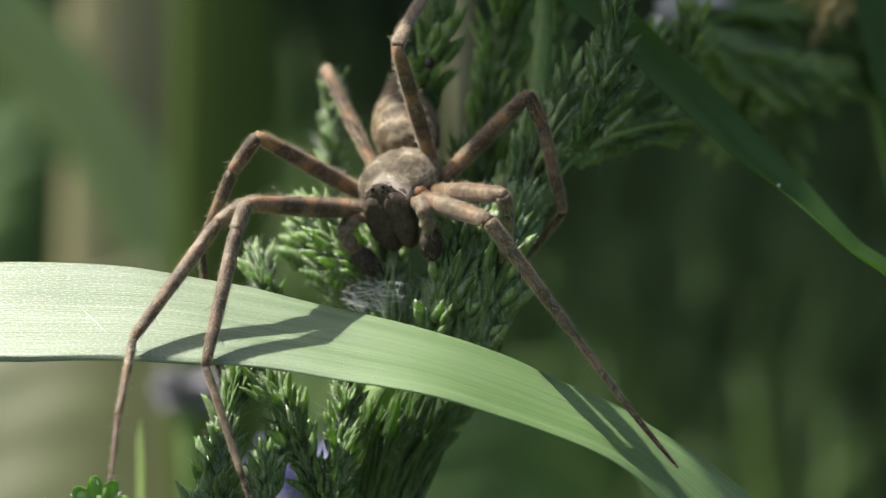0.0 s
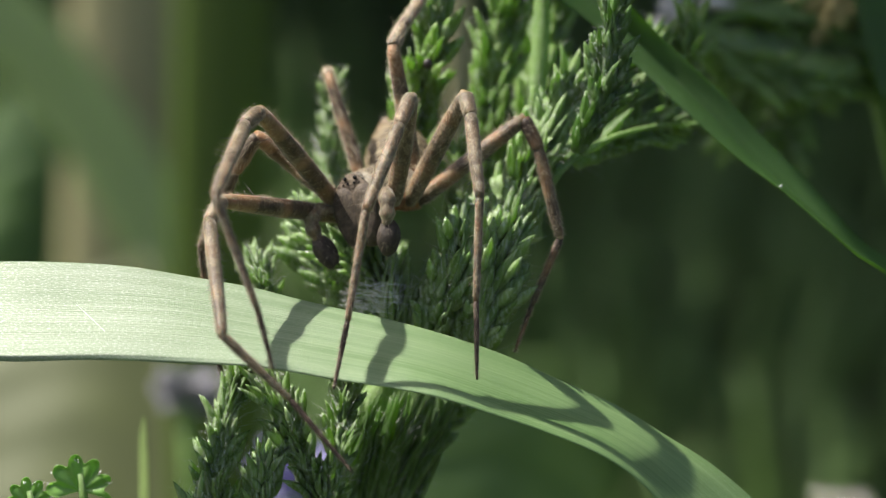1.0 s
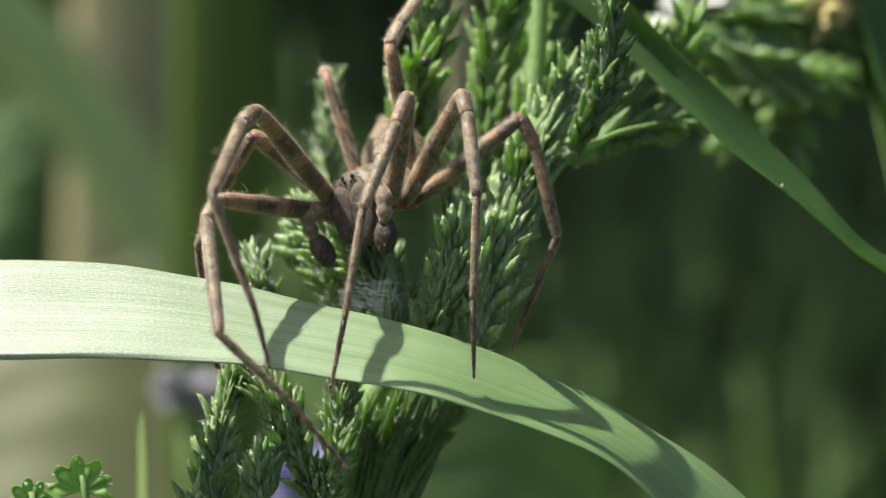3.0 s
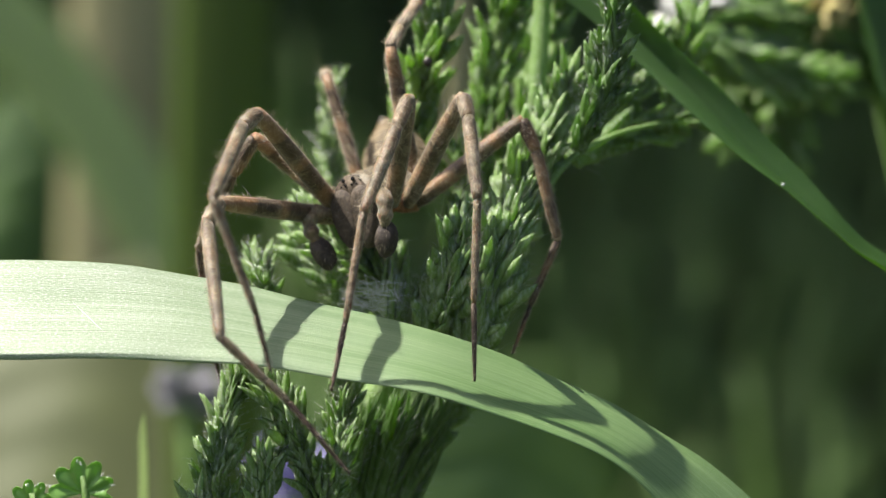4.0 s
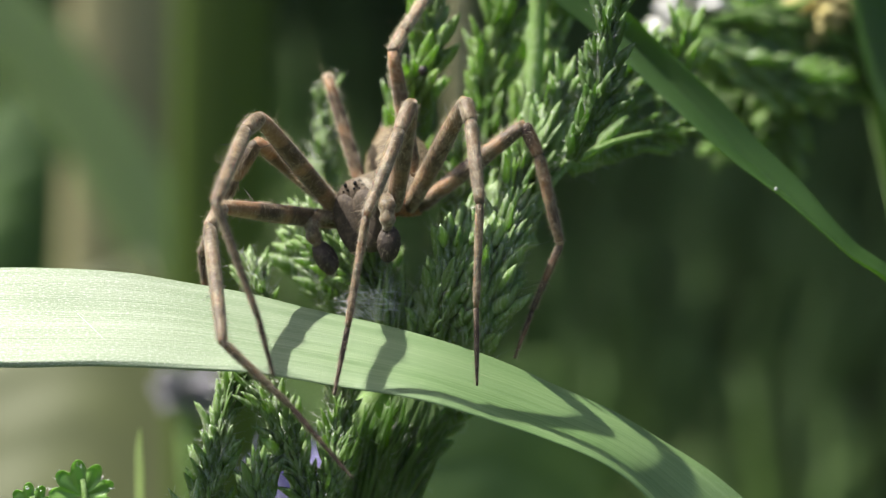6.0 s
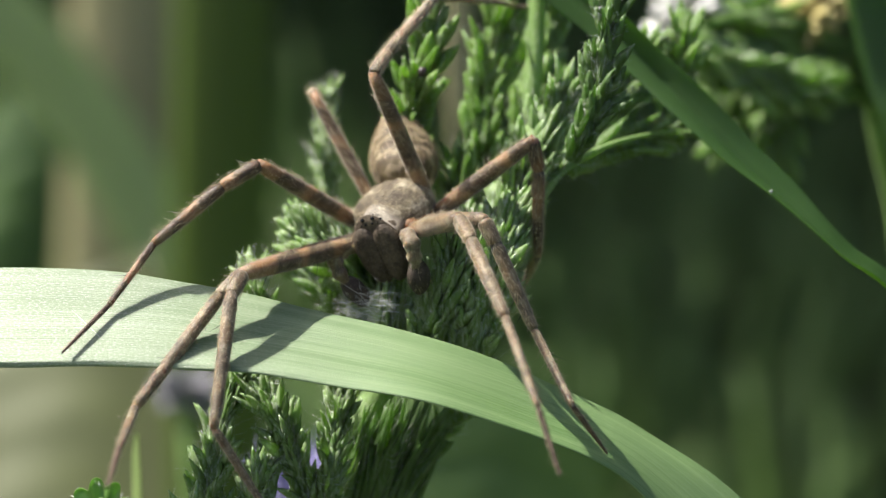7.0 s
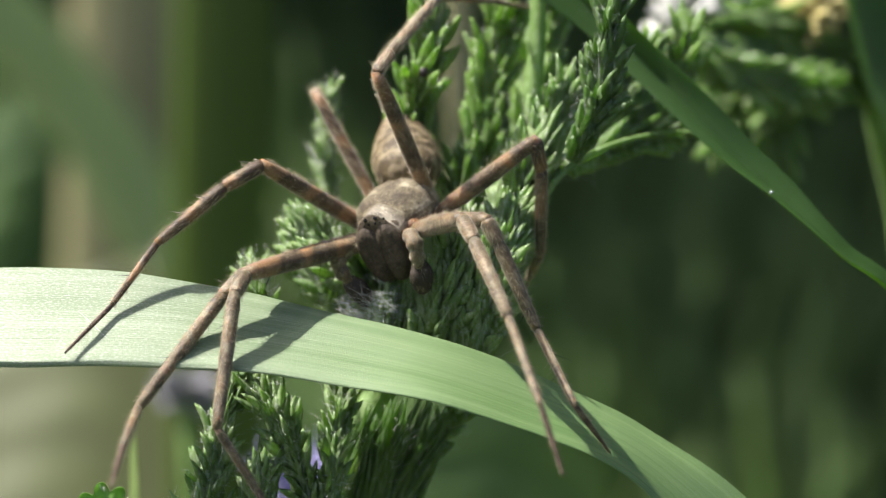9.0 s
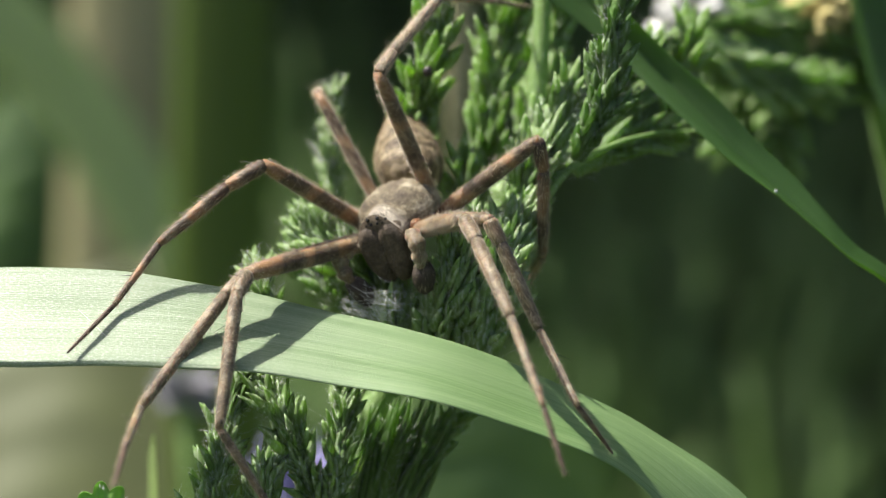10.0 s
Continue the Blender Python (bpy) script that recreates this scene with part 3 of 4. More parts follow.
def yarrow():
    thing = tagged(new("yarrow_plant"), "green feathery yarrow leaves covered in pale down", "plant")
    b = Build()
    b.tube(spline([(-4.05, -3.04, 78.37), (-4.70, 2.85, 130.14), (-4.62, 3.76, 144.01), (-3.86, 6.05, 149.97), (-1.18, 7.42, 154.05), (2.05, 8.92, 158.68), (3.98, 10.81, 162.75), (4.76, 12.44, 168.01), (4.84, 14.42, 174.94)], 60),
           [1.0 - 0.011 * i for i in range(61)], 10)
    b.done("stem", [YARROW_STEM], thing)
    b = Build()
    b.tube(spline([(0.43, 6.94, 154.17), (2.53, 5.66, 157.75), (4.64, 6.37, 161.10), (6.01, 7.71, 162.60), (7.93, 8.92, 163.47), (9.89, 10.02, 163.84), (12.02, 11.06, 163.94)], 40), [0.30 - 0.006 * i for i in range(41)], 8)
    b.done("side_stem", [YARROW_STEM], thing)
    leaves = (
        ([(-1.50, 12.40, 161.20), (-1.32, 12.00, 164.20), (-0.59, 10.78, 167.41), (-0.38, 11.62, 171.37)], 0.75, 17, 6, 1.0),
        ([(1.83, 12.65, 159.05), (2.17, 13.49, 163.14), (2.67, 14.28, 166.95), (3.37, 15.23, 171.57)], 1.0, 19, 6, 1.0),
        ([(4.13, 14.89, 160.05), (4.69, 15.64, 163.64), (5.15, 17.43, 167.39), (5.73, 18.30, 171.57)], 1.35, 17, 6, 1.05),
        ([(6.17, 5.82, 163.33), (7.05, 5.71, 165.20), (7.54, 5.69, 167.55), (7.90, 6.21, 169.96)], 0.75, 10, 6, 0.85),
        ([(6.06, 8.69, 162.43), (7.79, 11.06, 163.94), (8.96, 12.42, 165.53), (10.14, 13.76, 167.01)], 1.5, 12, 6, 1.0),
        ([(-5.16, 13.65, 158.85), (-5.55, 14.10, 161.05), (-5.58, 14.49, 162.97), (-5.39, 14.94, 165.17)], 0.72, 11, 5, 0.6),
        ([(-2.72, 7.00, 156.35), (-4.08, 6.40, 157.85), (-4.99, 6.80, 158.69), (-5.59, 7.20, 159.37)], 1.15, 13, 7, 0.9),
        ([(-3.58, 6.70, 155.33), (-4.92, 7.30, 156.70), (-5.79, 7.70, 157.71), (-6.32, 7.90, 158.68)], 1.0, 12, 7, 0.9),
        ([(-0.90, 5.26, 153.50), (-0.10, 4.24, 155.92), (0.62, 4.23, 157.80), (1.07, 5.20, 159.46)], 1.6, 14, 7, 0.95),
        ([(0.94, 4.24, 153.49), (1.72, 3.86, 156.01), (2.44, 4.15, 158.35), (3.29, 5.19, 160.39)], 1.7, 15, 7, 0.95),
        ([(2.29, 6.63, 157.53), (3.08, 7.07, 159.61), (3.88, 7.52, 161.69), (5.74, 8.40, 165.85)], 1.8, 16, 7, 1.0),
        ([(-2.25, 6.66, 152.86), (-2.23, 6.30, 154.70), (-2.49, 6.73, 155.96), (-2.79, 8.09, 157.23)], 1.4, 12, 7, 0.9),
        ([(-4.81, 2.07, 145.70), (-6.19, 1.76, 149.06), (-7.32, 1.82, 151.73), (-8.91, 2.84, 154.13)], 1.5, 15, 6, 1.0),
        ([(-9.95, 0.90, 145.01), (-10.29, 1.07, 148.20), (-10.11, 1.61, 150.72), (-9.43, 2.68, 153.37)], 1.2, 16, 7, 0.95),
        ([(-8.06, -0.05, 145.34), (-8.19, 0.48, 147.85), (-8.06, 0.80, 149.36), (-7.58, 1.55, 150.47)], 0.9, 9, 6, 0.95),
        ([(6.38, 9.68, 162.25), (8.20, 10.89, 163.12), (10.33, 11.99, 163.49), (12.63, 13.05, 163.66)], 1.1, 12, 6, 0.9),
        ([(-3.35, 5.66, 143.35), (-1.86, 6.22, 146.00), (-0.92, 6.67, 148.11), (0.43, 7.18, 150.49)], 1.0, 10, 6, 0.9),
        ([(-5.85, 2.07, 145.70), (-5.02, 1.66, 148.55), (-4.77, 2.09, 150.58), (-4.53, 3.06, 152.73)], 1.3, 12, 6, 0.95),
        ([(-8.10, 5.80, 155.95), (-8.27, 5.40, 156.86), (-8.43, 5.60, 157.35), (-8.61, 5.90, 157.80)], 0.7, 8, 6, 0.85),
        ([(-11.45, -1.00, 144.37), (-11.30, -0.58, 146.36), (-11.15, -0.37, 147.36), (-11.07, -0.21, 148.10)], 0.6, 6, 6, 0.85),
        ([(0.16, 7.91, 153.93), (0.44, 9.56, 156.88), (0.98, 10.13, 159.55), (1.12, 10.58, 161.68)], 1.5, 12, 6, 1.0),
        ([(10.97, 12.90, 162.95), (11.62, 14.35, 164.97), (11.90, 14.64, 166.34), (12.04, 14.93, 167.70)], 1.3, 9, 6, 1.0),
        ([(-1.85, 7.20, 154.93), (-2.51, 6.80, 156.40), (-2.98, 6.90, 157.47), (-3.20, 7.20, 158.50)], 1.5, 12, 6, 1.0),
        ([(-4.95, 7.60, 155.11), (-4.76, 7.20, 156.17), (-4.81, 7.20, 156.86), (-4.98, 7.60, 157.65)], 1.3, 11, 6, 1.0),
    )
    rnd = random.Random(9)
    # Strands below the blade, its shade held in their darker colour.
    for i in range(60):
        u = rnd.random()
        foot = Vector((-4.93, 4.71, 143.68)).lerp(Vector((-2.81, 5.66, 143.35)), u)
        top = Vector((-3.37, 3.48, 152.34)).lerp(Vector((0.43, 5.47, 152.07)), min(1, max(0, u + rnd.uniform(-0.15, 0.15)))) + Vector((0, rnd.uniform(-1, 1), rnd.uniform(-2, 0.5)))
        b = Build()
        b.tube(spline([foot, foot.lerp(top, 0.55) + Vector((rnd.uniform(-0.8, 0.2), 0, 0)), top], 8), [0.30, 0.28, 0.26, 0.24, 0.22, 0.2, 0.16, 0.1, 0.03], 5)
        for j in range(7):
            k = rnd.uniform(0.2, 0.95)
            p = foot.lerp(top, k)
            b.spike(p, p + Vector((rnd.gauss(0, 0.5), rnd.gauss(0, 0.4), rnd.uniform(0.2, 0.8))), 0.009, 1)
        b.done("leaf_strand", [YARROW_DARKENED, DOWN], thing)
    for i in range(46):
        u = rnd.random()
        foot = Vector((-2.49, 5.2, 153.51)).lerp(Vector((0.42, 5.6, 153.41)), u)
        top = Vector((-2.45, 4.6, 158.65)).lerp(Vector((2.52, 5.4, 158.07)), min(1, max(0, u + rnd.uniform(-0.12, 0.12)))) + Vector((0, rnd.uniform(-0.8, 0.8), rnd.uniform(-2.2, 0.4)))
        b = Build()
        b.tube(spline([foot, foot.lerp(top, 0.55) + Vector((rnd.uniform(-0.5, 0.2), 0, 0)), top], 8), [0.26, 0.27, 0.27, 0.25, 0.23, 0.2, 0.15, 0.09, 0.02], 6, flat=0.5)
        for j in range(16):
            p = foot.lerp(top, rnd.uniform(0.2, 0.98))
            b.spike(p, p + Vector((rnd.gauss(0, 0.4), rnd.gauss(0, 0.4), rnd.uniform(0.2, 0.9))), 0.007, 1)
        b.done("leaf_strand", [YARROW_PALE, DOWN], thing)
    b = Build()
    ball(b, (-0.72, 9.6, 166.94), (0.24, 0.2, 0.26), rings=8, sides=12)
    b.done("speck", [SPINE_SKIN], thing, "small black speck on a leaf")
    for i, (pts, w, pairs, lobes, size) in enumerate(leaves):
        frond("leaf", pts, w * (1.1 if i < 12 else 0.72), pairs, thing, 40 + i, lobes, size=size * (1.2 if i < 12 else 1.1),
              scaly=i < 12 and i != 5 or i in (15, 20, 21), mat=YARROW_DARKENED if i == 3 else YARROW_PALE if i in (5, 6, 7, 8, 9, 10, 11, 12, 13, 14, 17, 18, 19, 22, 23) else YARROW)
    return thing


yarrow_plant = yarrow()


def flowering_yarrow():
    """A flowering stalk further back: white and yellow heads, leaves hanging below."""
    thing = tagged(new("flowering_plant"), "feathery plant with white and yellow flower heads", "plant")
    b = Build()
    b.tube(spline([(33.20, 25.86, 41.15), (29.10, 35.88, 136.42), (25.33, 34.89, 160.63), (22.41, 33.85, 165.35), (17.65, 32.12, 166.84), (13.02, 29.87, 165.84)], 40), [0.7 - 0.012 * i for i in range(41)], 8)
    b.done("stem", [YARROW_STEM], thing)
    rnd = random.Random(3)
    for c, mat, n, size in (((12.86, 29.98, 166.59), WHITE_PETAL, 30, 1.7), ((21.60, 34.09, 166.65), YELLOW_FLORET, 60, 2.2), ((14.32, 30.21, 167.63), WHITE_PETAL, 26, 1.8), ((16.08, 30.37, 168.63), WHITE_PETAL, 22, 1.7)):
        b = Build()
        for i in range(n):
            d = Vector((rnd.gauss(0, 1), rnd.gauss(0, 0.6), rnd.gauss(0.2, 0.55))).normalized()
            s = d.orthogonal().normalized()
            b.lobe(Vector(c), Vector(c) + d * size * rnd.uniform(0.8, 1.2), size * 0.5, s, s.cross(d), 0, 0.1, 0.3)
        b.done("flower_head", [mat], thing)
    for i, (pts, w) in enumerate((
            ([(13.45, 27.88, 166.09), (15.72, 28.61, 164.75), (18.34, 29.41, 163.70), (21.46, 31.27, 162.80)], 2.2),
            ([(16.38, 31.79, 165.28), (19.38, 32.52, 163.91), (22.41, 33.38, 163.14), (26.64, 35.16, 161.90)], 2.4),
            ([(19.19, 33.85, 165.35), (17.46, 32.46, 163.59), (16.82, 32.12, 162.03), (16.50, 31.79, 160.47)], 1.8),
            ([(20.94, 34.71, 164.59), (20.16, 33.32, 162.83), (19.83, 32.98, 161.25), (19.51, 32.65, 159.68)], 1.8),
            ([(16.06, 32.19, 167.15), (18.42, 33.12, 166.72), (20.80, 33.99, 165.98), (23.86, 34.64, 164.27)], 1.6))):
        frond("leaf", pts, w, 12, thing, 90 + i, 5, size=1.5, down=0, scaly=False)
    return thing


flower_plant = flowering_yarrow()


def small_flower(name, foot, head, mat, size, label):
    thing = new(name)
    b = Build()
    b.tube(spline([foot, Vector(foot).lerp(Vector(head), 0.6) + Vector((2, 0, 0)), head], 12), [0.5] * 13, 6)
    b.done("stem", [YARROW_STEM], thing)
    rnd = random.Random(8)
    b = Build()
    for i in range(22):
        d = Vector((rnd.gauss(0, 1), rnd.gauss(0, 0.8), rnd.gauss(0.3, 0.6))).normalized()
        s = d.orthogonal().normalized()
        b.lobe(Vector(head), Vector(head) + d * size * rnd.uniform(0.8, 1.2), size * 0.55, s, s.cross(d), 0, 0.2, 0.2)
    b.done("flower_head", [mat], thing)
    return tagged(thing, label, "flower")


small_flower("violet_flower", (-12.89, 89.72, 4.92), (-13.31, 112.96, 114.25), PURPLE_PETAL, 5.0, "small pale violet flower behind the leaves")
small_flower("violet_flower", (-20.54, 66.78, 41.32), (-20.77, 85.64, 130.05), GREY_PETAL, 3.0, "pale violet flower out in the grass")


def scalloped_leaf(centre, foot, size, seed):
    thing = tagged(new("scalloped_leaf"), "small fresh green scalloped leaf on a thin stalk", "leaf", "young leaves by the grass blade")
    rnd = random.Random(seed)
    centre, foot = Vector(centre), Vector(foot)
    thing.location = foot * MM
    centre = centre - foot
    b = Build()
    b.tube(spline([(0, 0, 0), centre * 0.6 + Vector((1, 0, 0)), centre], 10), [0.4 - 0.022 * i for i in range(11)], 6)
    b.done("stalk", [YARROW_STEM], thing)
    b = Build()
    base = centre - Vector((0, 0, size * 0.7))
    rings, steps = 7, 48
    for sgn in (1, -1):
        for i in range(rings + 1):
            u = i / rings
            for k in range(steps + 1):
                a = -1.75 + 3.5 * k / steps
                tooth = abs(math.sin(k * math.pi / steps * 5.5))
                r = size * u * (1.05 + 0.42 * tooth * u * u - 0.12 * abs(a))
                cup = 0.35 * size * u * u * math.cos(a * 1.2) + 0.10 * size * u * math.cos(a * 11 / 3.5 * 3.14)
                b.v.append(base + Vector((math.sin(a) * r, -0.25 * size * u + cup * 0.8 + sgn * 0.03, math.cos(a) * r * 1.0)))
    half = (rings + 1) * (steps + 1)
    for g in (0, 1):
        for i in range(rings):
            for k in range(steps):
                p = g * half + i * (steps + 1) + k
                q = p + steps + 1
                b.f.append((p, p + 1, q + 1, q) if g else (q, q + 1, p + 1, p))
                b.s.append(0)
    for k in range(steps):
        p = rings * (steps + 1) + k
        b.f.append((p, p + 1, half + p + 1, half + p))
        b.s.append(0)
    for i in range(12):
        a = rnd.uniform(-1.4, 1.4)
        d = Vector((math.sin(a), rnd.uniform(-0.6, 0.2), math.cos(a)))
        b.spike(base + d * size * 1.2, base + d * size * 1.42, 0.015, 1)
    b.done("blade", [YOUNG_LEAF, DOWN], thing)
    return thing


def silk():
    """A small tangle of fine silk caught in the leaves under the spider."""
    thing = tagged(new("spider_silk"), "small tangle of white silk threads caught in the leaves", "silk")
    rnd = random.Random(31)
    b = Build()
    a0, a1 = Vector((-4.22, 4.18, 157.54)), Vector((-2.18, 3.70, 156.26))
    for i in range(110):
        p = Vector([a0[k] + (a1[k] - a0[k]) * rnd.random() for k in range(3)]) + Vector((0, rnd.uniform(-0.6, 0.6), 0))
        d = Vector((rnd.gauss(0.6, 0.5), rnd.gauss(0, 0.4), rnd.gauss(-0.1, 0.4)))
        b.tube(spline([p - d * 0.7, p + Vector((0, 0, rnd.uniform(-0.2, 0.2))), p + d * 0.7], 5), [0.003, 0.005, 0.006, 0.006, 0.005, 0.003], 4)
    b.done("thread_tangle", [DOWN], thing)
    return thing


silk_tangle = silk()
leaf_near = scalloped_leaf((-15.62, -4.94, 151.18), (-16.60, -5.50, 134.10), 1.12, 1)
leaf_low = scalloped_leaf((-17.97, -4.14, 150.16), (-17.85, -5.50, 134.10), 0.8, 2)

# ---- the spider ----
# Stances: body centre in millimetres and the way it faces.
BODY = {
    "A": ((-2.05, 6.31, 161.78), (-0.26, -0.94, -0.23)),
    "M": ((-2.47, 6.06, 161.56), (-0.35, -0.93, 0.0)),
    "B": ((-2.94, 6.00, 161.30), (-0.46, -0.87, 0.13)),
    "N": ((-2.47, 5.96, 160.16), (-0.27, -0.94, -0.23)),
    "C": ((-2.34, 6.01, 160.36), (-0.34, -0.91, -0.23)),
}

# Legs: where they join the body, side, lengths of the five segments, and each segment's way in every stance.
LEG_A = \
((1.35, 1.25, -0.55), 1, (7.94, 1.39, 6.14, 5.16, 2.55), {
        "A": ((0.309, 0.809, 0.500), (0.304, 0.793, -0.529), (0.285, 0.673, -0.683), (-0.150, 0.453, -0.879), (-0.087, 0.323, -0.943)),
        "M": ((-0.226, 0.450, 0.864), (0.895, 0.191, 0.403), (0.988, 0.145, -0.048), (-0.375, 0.672, -0.639), (-0.514, 0.668, -0.538)),
        "B": ((-0.055, 0.799, 0.599), (0.064, 0.918, -0.391), (-0.173, 0.837, -0.519), (-0.075, -0.186, -0.980), (0.057, -0.206, -0.977)),
        "N": ((0.318, 0.897, 0.306), (0.315, 0.865, -0.391), (0.135, 0.761, -0.635), (-0.211, -0.054, -0.976), (-0.260, 0.162, -0.952)),
        "C": ((0.264, 0.922, 0.284), (0.048, 0.969, -0.242), (0.090, 0.732, -0.675), (-0.216, 0.045, -0.975), (-0.245, 0.101, -0.964)),
    })
LEG_B = \
((1.70, 0.45, -0.65), 1, (8.07, 1.59, 6.42, 3.94, 4.04), {
        "A": ((0.308, 0.821, 0.480), (0.642, 0.761, -0.092), (0.536, 0.745, -0.398), (0.043, 0.866, -0.498), (-0.183, 0.939, -0.292)),
        "M": ((0.346, 0.878, 0.329), (0.488, 0.746, -0.454), (0.439, 0.655, -0.614), (-0.132, 0.728, -0.672), (-0.213, 0.806, -0.553)),
        "B": ((0.201, 0.965, 0.168), (0.002, 0.835, -0.551), (-0.283, 0.545, -0.789), (-0.449, -0.368, -0.814), (-0.397, -0.296, -0.869)),
        "N": ((0.303, 0.906, 0.295), (0.556, 0.807, -0.198), (0.482, 0.821, -0.307), (-0.240, 0.969, -0.049), (-0.300, 0.953, 0.040)),
        "C": ((0.268, 0.925, 0.270), (0.390, 0.899, -0.198), (0.418, 0.840, -0.346), (-0.301, 0.953, -0.026), (-0.375, 0.927, 0.005)),
    })
LEG_C = \
((1.70, -0.45, -0.65), 1, (7.15, 2.04, 3.98, 3.65, 3.43), {
        "A": ((0.355, 0.513, 0.782), (0.781, 0.279, -0.559), (0.644, 0.219, -0.733), (0.298, 0.062, -0.952), (0.166, 0.109, -0.980)),
        "M": ((0.251, 0.679, 0.690), (0.563, 0.568, -0.600), (0.460, 0.465, -0.756), (0.312, -0.241, -0.919), (0.213, -0.221, -0.952)),
        "B": ((0.137, 0.808, 0.572), (0.739, 0.043, -0.672), (0.664, -0.052, -0.746), (0.260, -0.271, -0.927), (0.163, -0.276, -0.947)),
        "N": ((-0.143, 0.423, 0.895), (0.863, 0.413, 0.290), (0.887, 0.462, 0.007), (0.047, 0.857, -0.513), (0.551, -0.447, -0.705)),
        "C": ((0.251, 0.568, 0.784), (0.688, 0.721, -0.082), (0.656, 0.718, -0.234), (0.404, 0.836, -0.373), (0.250, 0.957, -0.144)),
    })
LEG_D = \
((1.35, -1.25, -0.55), 1, (6.77, 1.43, 4.57, 4.58, 2.35), {
        "A": ((0.308, -0.529, 0.791), (0.409, -0.886, -0.219), (0.376, -0.841, -0.389), (0.352, -0.743, -0.569), (0.346, -0.718, -0.604)),
        "M": ((0.142, -0.106, 0.984), (0.428, -0.903, 0.030), (0.395, -0.898, -0.195), (0.369, -0.854, -0.367), (0.361, -0.839, -0.407)),
        "B": ((0.102, 0.026, 0.994), (0.497, -0.844, 0.202), (0.478, -0.878, -0.020), (0.440, -0.866, -0.236), (0.431, -0.858, -0.279)),
        "N": ((0.247, -0.313, 0.917), (0.421, -0.887, -0.191), (0.384, -0.846, -0.370), (0.315, -0.761, -0.567), (0.304, -0.728, -0.614)),
        "C": ((0.251, -0.215, 0.944), (0.483, -0.857, -0.181), (0.446, -0.824, -0.350), (0.376, -0.747, -0.547), (0.366, -0.716, -0.595)),
    })
LEG_E = \
((-1.35, 1.25, -0.55), -1, (5.67, 1.68, 4.59, 4.86, 2.99), {
        "A": ((-0.742, 0.664, -0.088), (-0.299, 0.041, -0.954), (-0.273, -0.016, -0.962), (-0.334, 0.102, -0.937), (-0.358, 0.044, -0.932)),
        "M": ((-0.439, 0.755, 0.487), (0.129, 0.880, -0.458), (0.055, 0.933, -0.356), (0.502, -0.312, -0.807), (0.539, -0.241, -0.807)),
        "B": ((-0.543, 0.385, 0.747), (0.157, 0.668, -0.727), (0.196, 0.612, -0.766), (0.295, 0.189, -0.937), (0.286, 0.263, -0.921)),
        "N": ((-0.699, 0.677, 0.230), (-0.405, 0.817, -0.411), (-0.392, 0.773, -0.499), (0.022, 0.023, -0.999), (0.064, -0.066, -0.996)),
        "C": ((-0.752, 0.622, 0.217), (-0.494, 0.771, -0.402), (-0.422, 0.738, -0.526), (-0.358, 0.736, -0.575), (-0.187, 0.506, -0.842)),
    })
LEG_F = \
((-1.70, 0.45, -0.65), -1, (5.99, 1.16, 4.13, 4.56, 3.44), {
        "A": ((-0.774, 0.631, 0.059), (0.278, -0.413, -0.867), (0.428, -0.469, -0.773), (0.465, -0.423, -0.777), (-0.043, 0.912, -0.408)),
        "M": ((-0.725, 0.438, 0.531), (-0.277, 0.735, -0.619), (-0.162, 0.747, -0.645), (0.193, 0.140, -0.971), (0.167, 0.101, -0.981)),
        "B": ((-0.720, 0.140, 0.680), (-0.253, 0.404, -0.879), (-0.121, 0.405, -0.907), (0.202, 0.105, -0.974), (0.171, 0.069, -0.983)),
        "N": ((-0.734, 0.662, 0.151), (-0.368, 0.652, -0.662), (-0.328, 0.647, -0.689), (-0.247, 0.332, -0.910), (-0.019, -0.435, -0.900)),
        "C": ((-0.780, 0.611, 0.132), (-0.242, 0.256, -0.936), (-0.174, 0.233, -0.957), (-0.441, 0.706, -0.555), (-0.007, -0.419, -0.908)),
    })
LEG_G = \
((-1.70, -0.45, -0.65), -1, (6.21, 1.54, 4.22, 3.34, 2.31), {
        "A": ((-0.880, -0.081, 0.468), (-0.109, 0.017, -0.994), (0.078, 0.139, -0.987), (0.761, -0.297, -0.577), (0.758, -0.330, -0.562)),
        "M": ((-0.871, -0.155, 0.465), (-0.270, 0.120, -0.956), (-0.029, 0.156, -0.987), (0.777, -0.355, -0.520), (0.723, -0.270, -0.636)),
        "B": ((-0.856, -0.277, 0.437), (-0.202, -0.144, -0.969), (-0.003, -0.092, -0.996), (0.531, 0.188, -0.826), (0.499, 0.161, -0.851)),
        "N": ((-0.970, 0.097, 0.221), (0.158, -0.230, -0.960), (0.389, -0.134, -0.911), (0.506, -0.666, -0.548), (0.549, -0.652, -0.523)),
        "C": ((-0.927, -0.134, 0.349), (0.202, -0.059, -0.978), (0.353, 0.047, -0.934), (0.602, -0.604, -0.522), (0.612, -0.590, -0.527)),
    })
